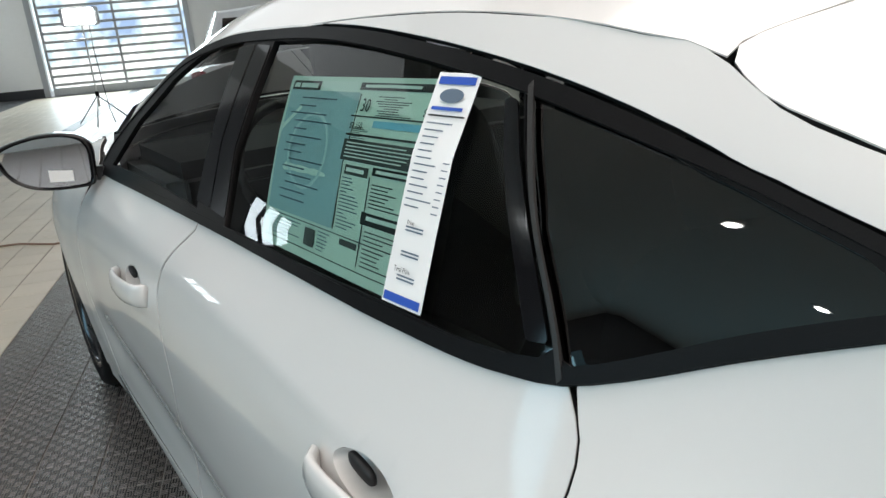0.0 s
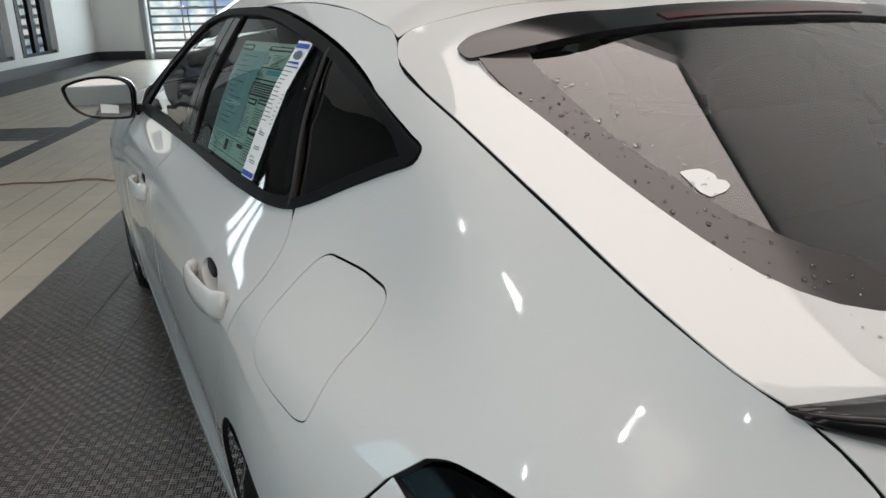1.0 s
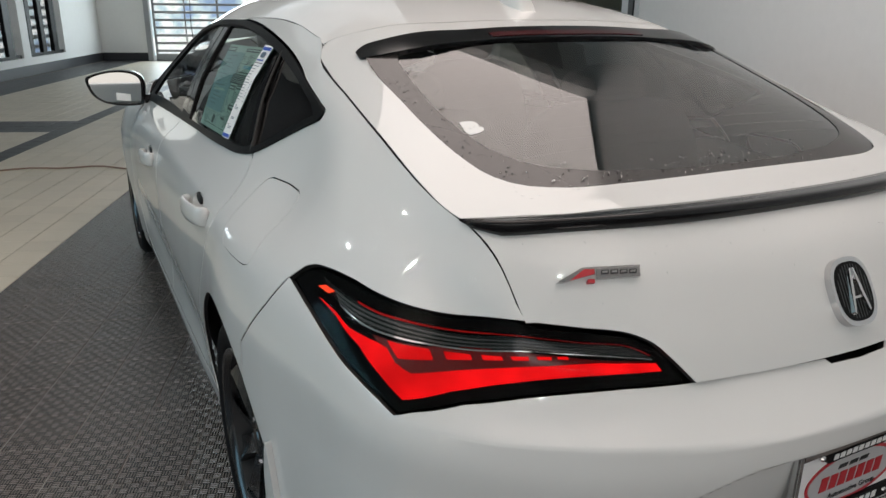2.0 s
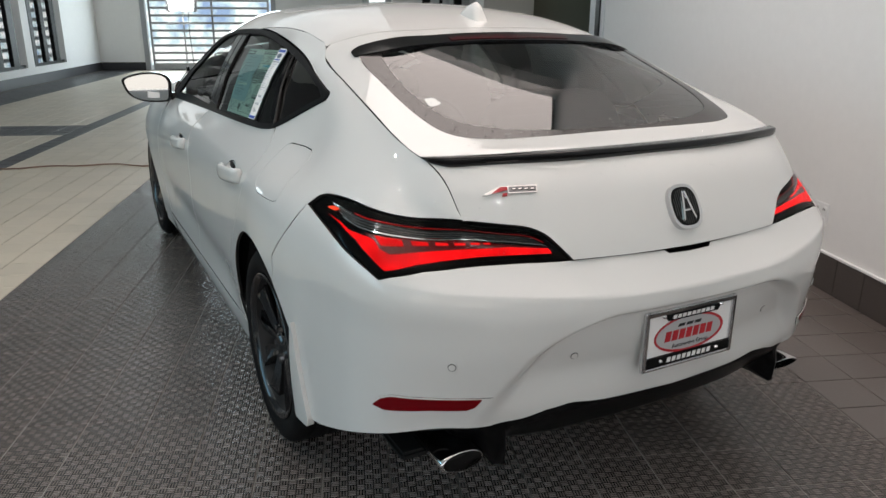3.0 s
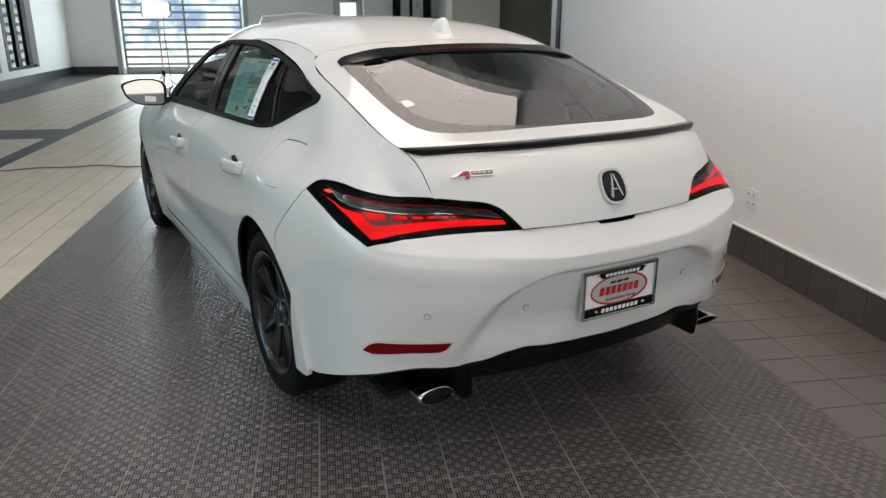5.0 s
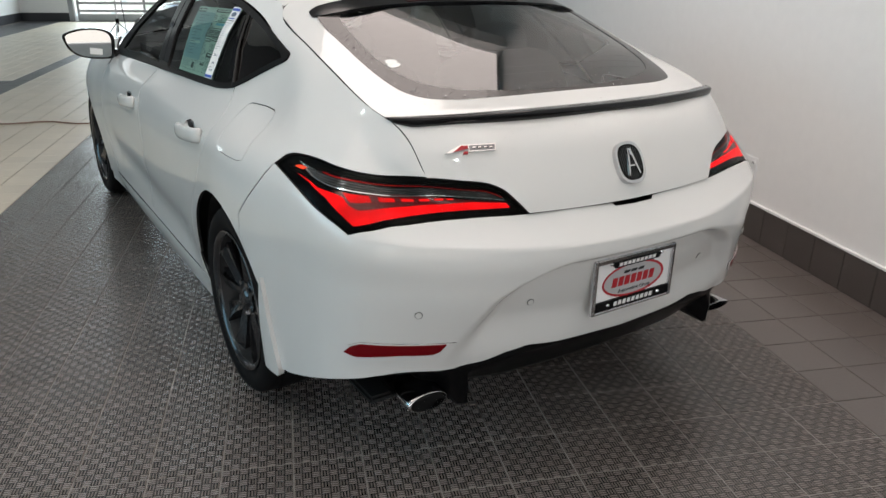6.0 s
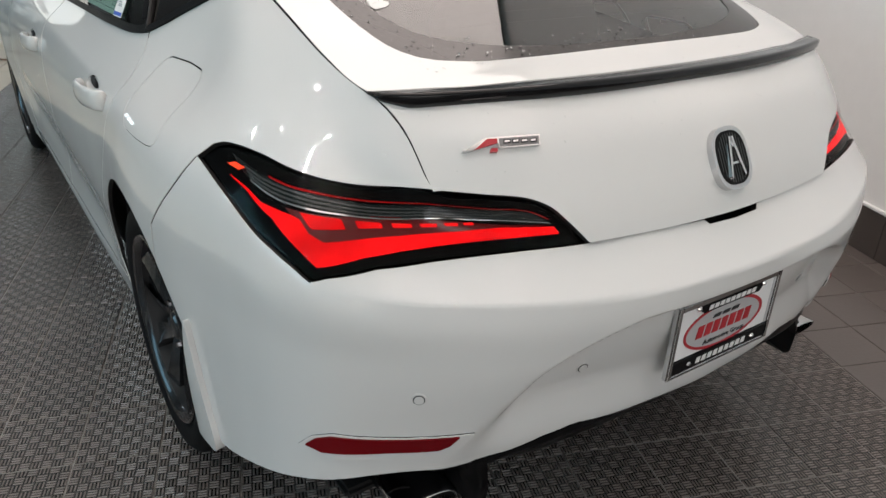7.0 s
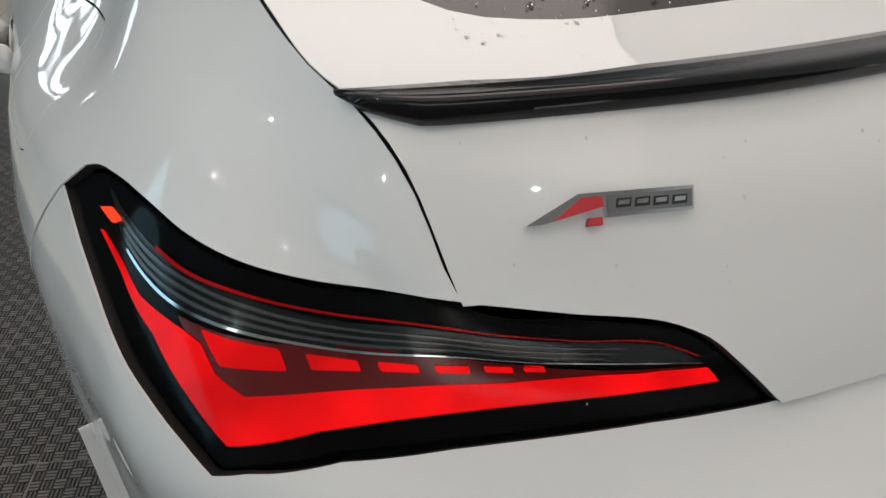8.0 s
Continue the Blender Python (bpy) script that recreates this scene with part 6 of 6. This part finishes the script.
for k in range(14):
    t = .13 + k * .045
    printed("printed_line", on_glass, .06 + .1 * random.random(), t, .22 + .2 * random.random(), t + .008, PRINT_SLATE, sticker, -.0055)
for k in range(9):
    t = .10 + .012 * k
    printed("printed_line", on_glass, .60 + .05 * random.random(), t, .70 + .12 * random.random(), t + .004, PRINT_DARKGREY, sticker, -.0068)
for k in range(8):
    t = .225 + .009 * k
    printed("printed_line", on_glass, .52, t + .04, .56 + .05 * random.random(), t + .043, PRINT_DARKGREY, sticker, -.0068)
for k in range(15):
    t = .525 + .018 * k
    printed("printed_line", on_glass, .525, t, .56 + .08 * random.random(), t + .005, PRINT_SLATE, sticker, -.0068)
for k in range(6):
    t = .835 + .018 * k
    printed("printed_line", on_glass, .05, t, .20 + .1 * random.random(), t + .005, PRINT_SLATE, sticker, -.0068)
    printed("printed_line", on_glass, .42, t, .46 + .06 * random.random(), t + .005, PRINT_SLATE, sticker, -.0068)
for k in range(5):
    t = .345 + .018 * k
    printed("printed_line", on_glass, .51, t, .80 + .1 * random.random(), t + .006, PRINT_PALE, sticker, -.0060)
for s0, t0, s1, t1, m in ((.05, .045, .09, .072, PRINT_PALE), (.10, .045, .225, .072, PRINT_PALE), (.52, .042, .80, .058, PRINT_PALE), (.54, .475, .64, .495, PRINT_PALE), (.70, .462, .95, .478, PRINT_PALE), (.69, .685, .95, .705, PRINT_PALE)):
    printed("printed_field", on_glass, s0, t0, s1, t1, m, sticker, -.0060)
ringo = [on_glass(.27 + .135 * math.cos(a), .43 + .22 * math.sin(a)) for a in np.linspace(0, 2 * math.pi, 40, endpoint=False)]
ringi = [on_glass(.27 + .12 * math.cos(a), .43 + .20 * math.sin(a)) for a in np.linspace(0, 2 * math.pi, 40, endpoint=False)]
patch("watermark_ring", SIDE, with_holes(side_uv(ringo), [side_uv(ringi)]), PRINT_PALEBLUE, sticker, step=.05, lift=-.0062, lip=0)
lettering("30", on_glass, .53, .185, .10, 2.0, PRINT_DARK, sticker, -.006)
lettering("$1,000", on_glass, .84, .185, .055, 2.0, PRINT_DARK, sticker, -.006)
lettering("$2,150", on_glass, .50, .275, .05, 2.0, PRINT_DARK, sticker, -.006)
on_strip = sheet(((1.590, 1.236), (1.508, 1.236), (1.518, 1.000), (1.440, 1.003)))
strip = printed("price_strip", on_strip, 0, 0, 1, 1, PAPER, car, .0045, "long white price strip with blue ends on the window")
for s0, t0, s1, t1, m in ((.08, .02, .94, .055, PRINT_BLUE2), (.05, .955, .95, .99, PRINT_BLUE2), (.12, .155, .85, .17, PRINT_BLUE2), (.1, .19, .95, .198, PRINT_DARK)):
    printed("printed_field", on_strip, s0, t0, s1, t1, m, strip, .0058)
patch("printed_oval", SIDE, side_uv([on_strip(.5 + .28 * math.cos(a), .105 + .032 * math.sin(a)) for a in np.linspace(0, 2 * math.pi, 24, endpoint=False)]), PRINT_SLATE, strip, step=.03, lift=.0058, lip=0)
for k in range(13):
    t = .225 + k * .030
    printed("printed_line", on_strip, .13, t, .45 + .3 * random.random(), t + .006, PRINT_SLATE, strip, .0058)
    if k > 4:
        printed("printed_line", on_strip, .80, t + .012, .95, t + .017, PRINT_SLATE, strip, .0058)
lettering("Price", on_strip, .30, .665, .028, .33, PRINT_DARK, strip, .006)
lettering("Total Price", on_strip, .18, .865, .030, .33, PRINT_DARK, strip, .006)
for t in (.67, .685, .775, .79, .875, .89):
    printed("printed_line", on_strip, .28, t, .72, t + .007, PRINT_SLATE, strip, .0058)

# paper tag in the rear window
tag = [(-.482, .702), (-.473, .701), (-.457, .697), (-.449, .684), (-.454, .674), (-.446, .670), (-.449, .660), (-.461, .655), (-.482, .655), (-.486, .666)]
patch("paper_tag", PANE, rounded(TOP.uv([(x, y, 1.13) for x, y in tag], (1, 1, .02)), .003), PAPER, rear_glass, step=.02, lift=-.003, lip=0, label="small white paper tag on the rear window")

# heating wires in the rear window
for k in range(12):
    y = .56 + .036 * k
    line = [(x, y, 1.1 + .2 * (y - .5)) for x in np.linspace(-.45, .45, 15)]
    uv = TOP.uv(line, (1, 1, .02))
    patch("heating_wire", PANE, uv + [(u + .0012, v) for u, v in uv[::-1]], WIRE, rear_glass, step=.1, lift=-.007, lip=0)

# water drops left on glass, spoiler and paint
bm = bmesh.new()
random.seed(11)
drops = []
for k in range(480):
    if k < 190:
        x, y = -.56 + .10 * random.random(), .50 + .45 * random.random()
    elif k < 350:
        x, y = -.5 + .75 * random.random() ** 1.2, .435 + .09 * random.random()
    else:
        x, y = -.55 + 1.1 * random.random(), .20 + .2 * random.random()
    drops.append((x, y))
for x, y in drops:
    u, v = TOP.uv([(x, y, 1.1 if y > .4 else .95)], (1, 1, .1))[0]
    pane = PANE if y > .5 else TOP
    p, n = pane.at(u, v)[0], pane.normal(np.array([u]), np.array([v]))[0]
    r = (.0008 + .0021 * random.random() ** 2) * (1 if y > .42 else .55)
    q = Vector(n).to_track_quat("Z", "Y").to_matrix().to_4x4()
    m = Matrix.Translation(Vector(p) - Vector(n) * (.0025 if y > .5 else 0)) @ q @ Matrix.Diagonal((r, r * (1 + random.random() * .8), r * .55, 1))
    bmesh.ops.create_icosphere(bm, subdivisions=1, radius=1, matrix=m)
tagged(part("water_drops", bm, WATER, None, "small water drops on the rear window and paint", smooth=True), category="water", kind="stuff")

# ---- tiles: floor and skirting, last ----
def tile_mesh(name, w, d, h, material, inset=.005):
    me = bpy.data.meshes.new(name)
    a, e = w / 2 - inset / 2, .0015
    b = d / 2 - inset / 2
    v = [(-a, -b, -.012), (a, -b, -.012), (a, b, -.012), (-a, b, -.012), (-a, -b, h - e), (a, -b, h - e), (a, b, h - e), (-a, b, h - e), (-a + e, -b + e, h), (a - e, -b + e, h), (a - e, b - e, h), (-a + e, b - e, h)]
    f = [(8, 9, 10, 11), (4, 5, 9, 8), (5, 6, 10, 9), (6, 7, 11, 10), (7, 4, 8, 11), (0, 1, 5, 4), (1, 2, 6, 5), (2, 3, 7, 6), (3, 0, 4, 7)]
    me.from_pydata(v, [], f)
    me.materials.append(material)
    return me, v, f


def rest(name, places, v, f, material, label):
    """All further tiles of a kind in one mesh."""
    base = np.array(v)
    co = np.concatenate([base + (a, b, 0) for a, b in places])
    fs = [[i + k * len(v) for i in q] for k in range(len(places)) for q in f]
    me = bpy.data.meshes.new(name)
    me.from_pydata(co.tolist(), [], fs)
    me.materials.append(material)
    ob = new(name, me)
    ob.parent = sub_floor
    ob["kind"] = "stuff"
    ob["label"] = label
    return ob


dark_me, tv, tf = tile_mesh("tile", TILE, TILE, 0.0, TILE_DARK)
cream_me, cv, cf = tile_mesh("tile", TILE, TILE, 0.0, TILE_CREAM)
blue_me, _, _ = tile_mesh("tile", TILE, TILE, 0.0, TILE_BLUE)
near, dark_rest, cream_rest, blue_rest, plain_rest = [], [], [], [], []
random.seed(8)
for j in range(int(WALL_B / TILE) - 1, int(WALL_F / TILE)):
    for i in range(-28, 14):
        a, b = (i + .5) * TILE, (j + .5) * TILE
        if a < WALL_L or b < WALL_B:
            continue
        if i >= 11 and b < RIGHT_END:
            plain_rest.append((a, b))
        elif i >= -6:
            if -7 <= j < 10 and -6 <= i <= 13 and not (2 < i < 11 and j > 4):
                near.append((a, b))
            else:
                dark_rest.append((a, b))
        elif i == -14 or i < -24 or (i < -14 and 35 <= j < 39):
            blue_rest.append((a, b))
        else:
            cream_rest.append((a, b))
for a, b in near[300:]:
    dark_rest.append((a, b))
for a, b in near[:300]:
    ob = new("tile", dark_me)
    ob.parent = sub_floor
    ob.location = (a, b, random.uniform(-.0006, .0006))
rest("dark_tiles", dark_rest, tv, tf, TILE_DARK, "dark brown embossed floor tiles")
rest("plain_tiles", plain_rest, tv, tf, TILE_SMOOTH, "smooth brown grey floor tiles along the wall")
rest("cream_tiles", cream_rest, cv, cf, TILE_CREAM, "cream smooth floor tiles")
rest("border_tiles", blue_rest, cv, cf, TILE_BLUE, "dark grey border tiles")
# narrow row along the right wall
nv = tile_mesh("tile", WALL_R - 14 * TILE, TILE, 0.0, TILE_SMOOTH)
rest("edge_tiles", [((WALL_R + 14 * TILE) / 2, (j + .5) * TILE) for j in range(int(WALL_B / TILE), int(RIGHT_END / TILE))], nv[1], nv[2], TILE_SMOOTH, "narrow dark floor tiles along the wall")

# skirting of dark tiles with a pale top strip
skirt = room_part("baseboard", box(bmesh.new(), WALL_R - .016, WALL_B, .192, WALL_R, RIGHT_END, .206, .003), PLATE_WHITE, "dark tile skirting with a white top strip", "skirting")
bmk = box(bmesh.new(), -.011, -TILE / 2 + .0015, 0, 0, TILE / 2 - .0015, .190, .0015)
skirt_me = bpy.data.meshes.new("skirting_tile")
bmk.to_mesh(skirt_me)
bmk.free()
skirt_me.materials.append(TILE_PLAIN)
for j in range(-20, int(RIGHT_END / TILE)):
    ob = new("skirting_tile", skirt_me)
    ob.parent = skirt
    ob.location = (WALL_R - .001, j * TILE + .13, .001)
skirt2 = room_part("baseboard", box(bmesh.new(), WALL_L, WALL_B, 0, WALL_L + .012, WALL_F, .20, .002), TILE_BLUE, "dark grey skirting", "skirting")
skirt3 = room_part("baseboard", box(bmesh.new(), WALL_L + .012, WALL_F - .012, 0, DOOR_A0 - .1, WALL_F, .20, .002), TILE_BLUE, "dark grey skirting", "skirting")
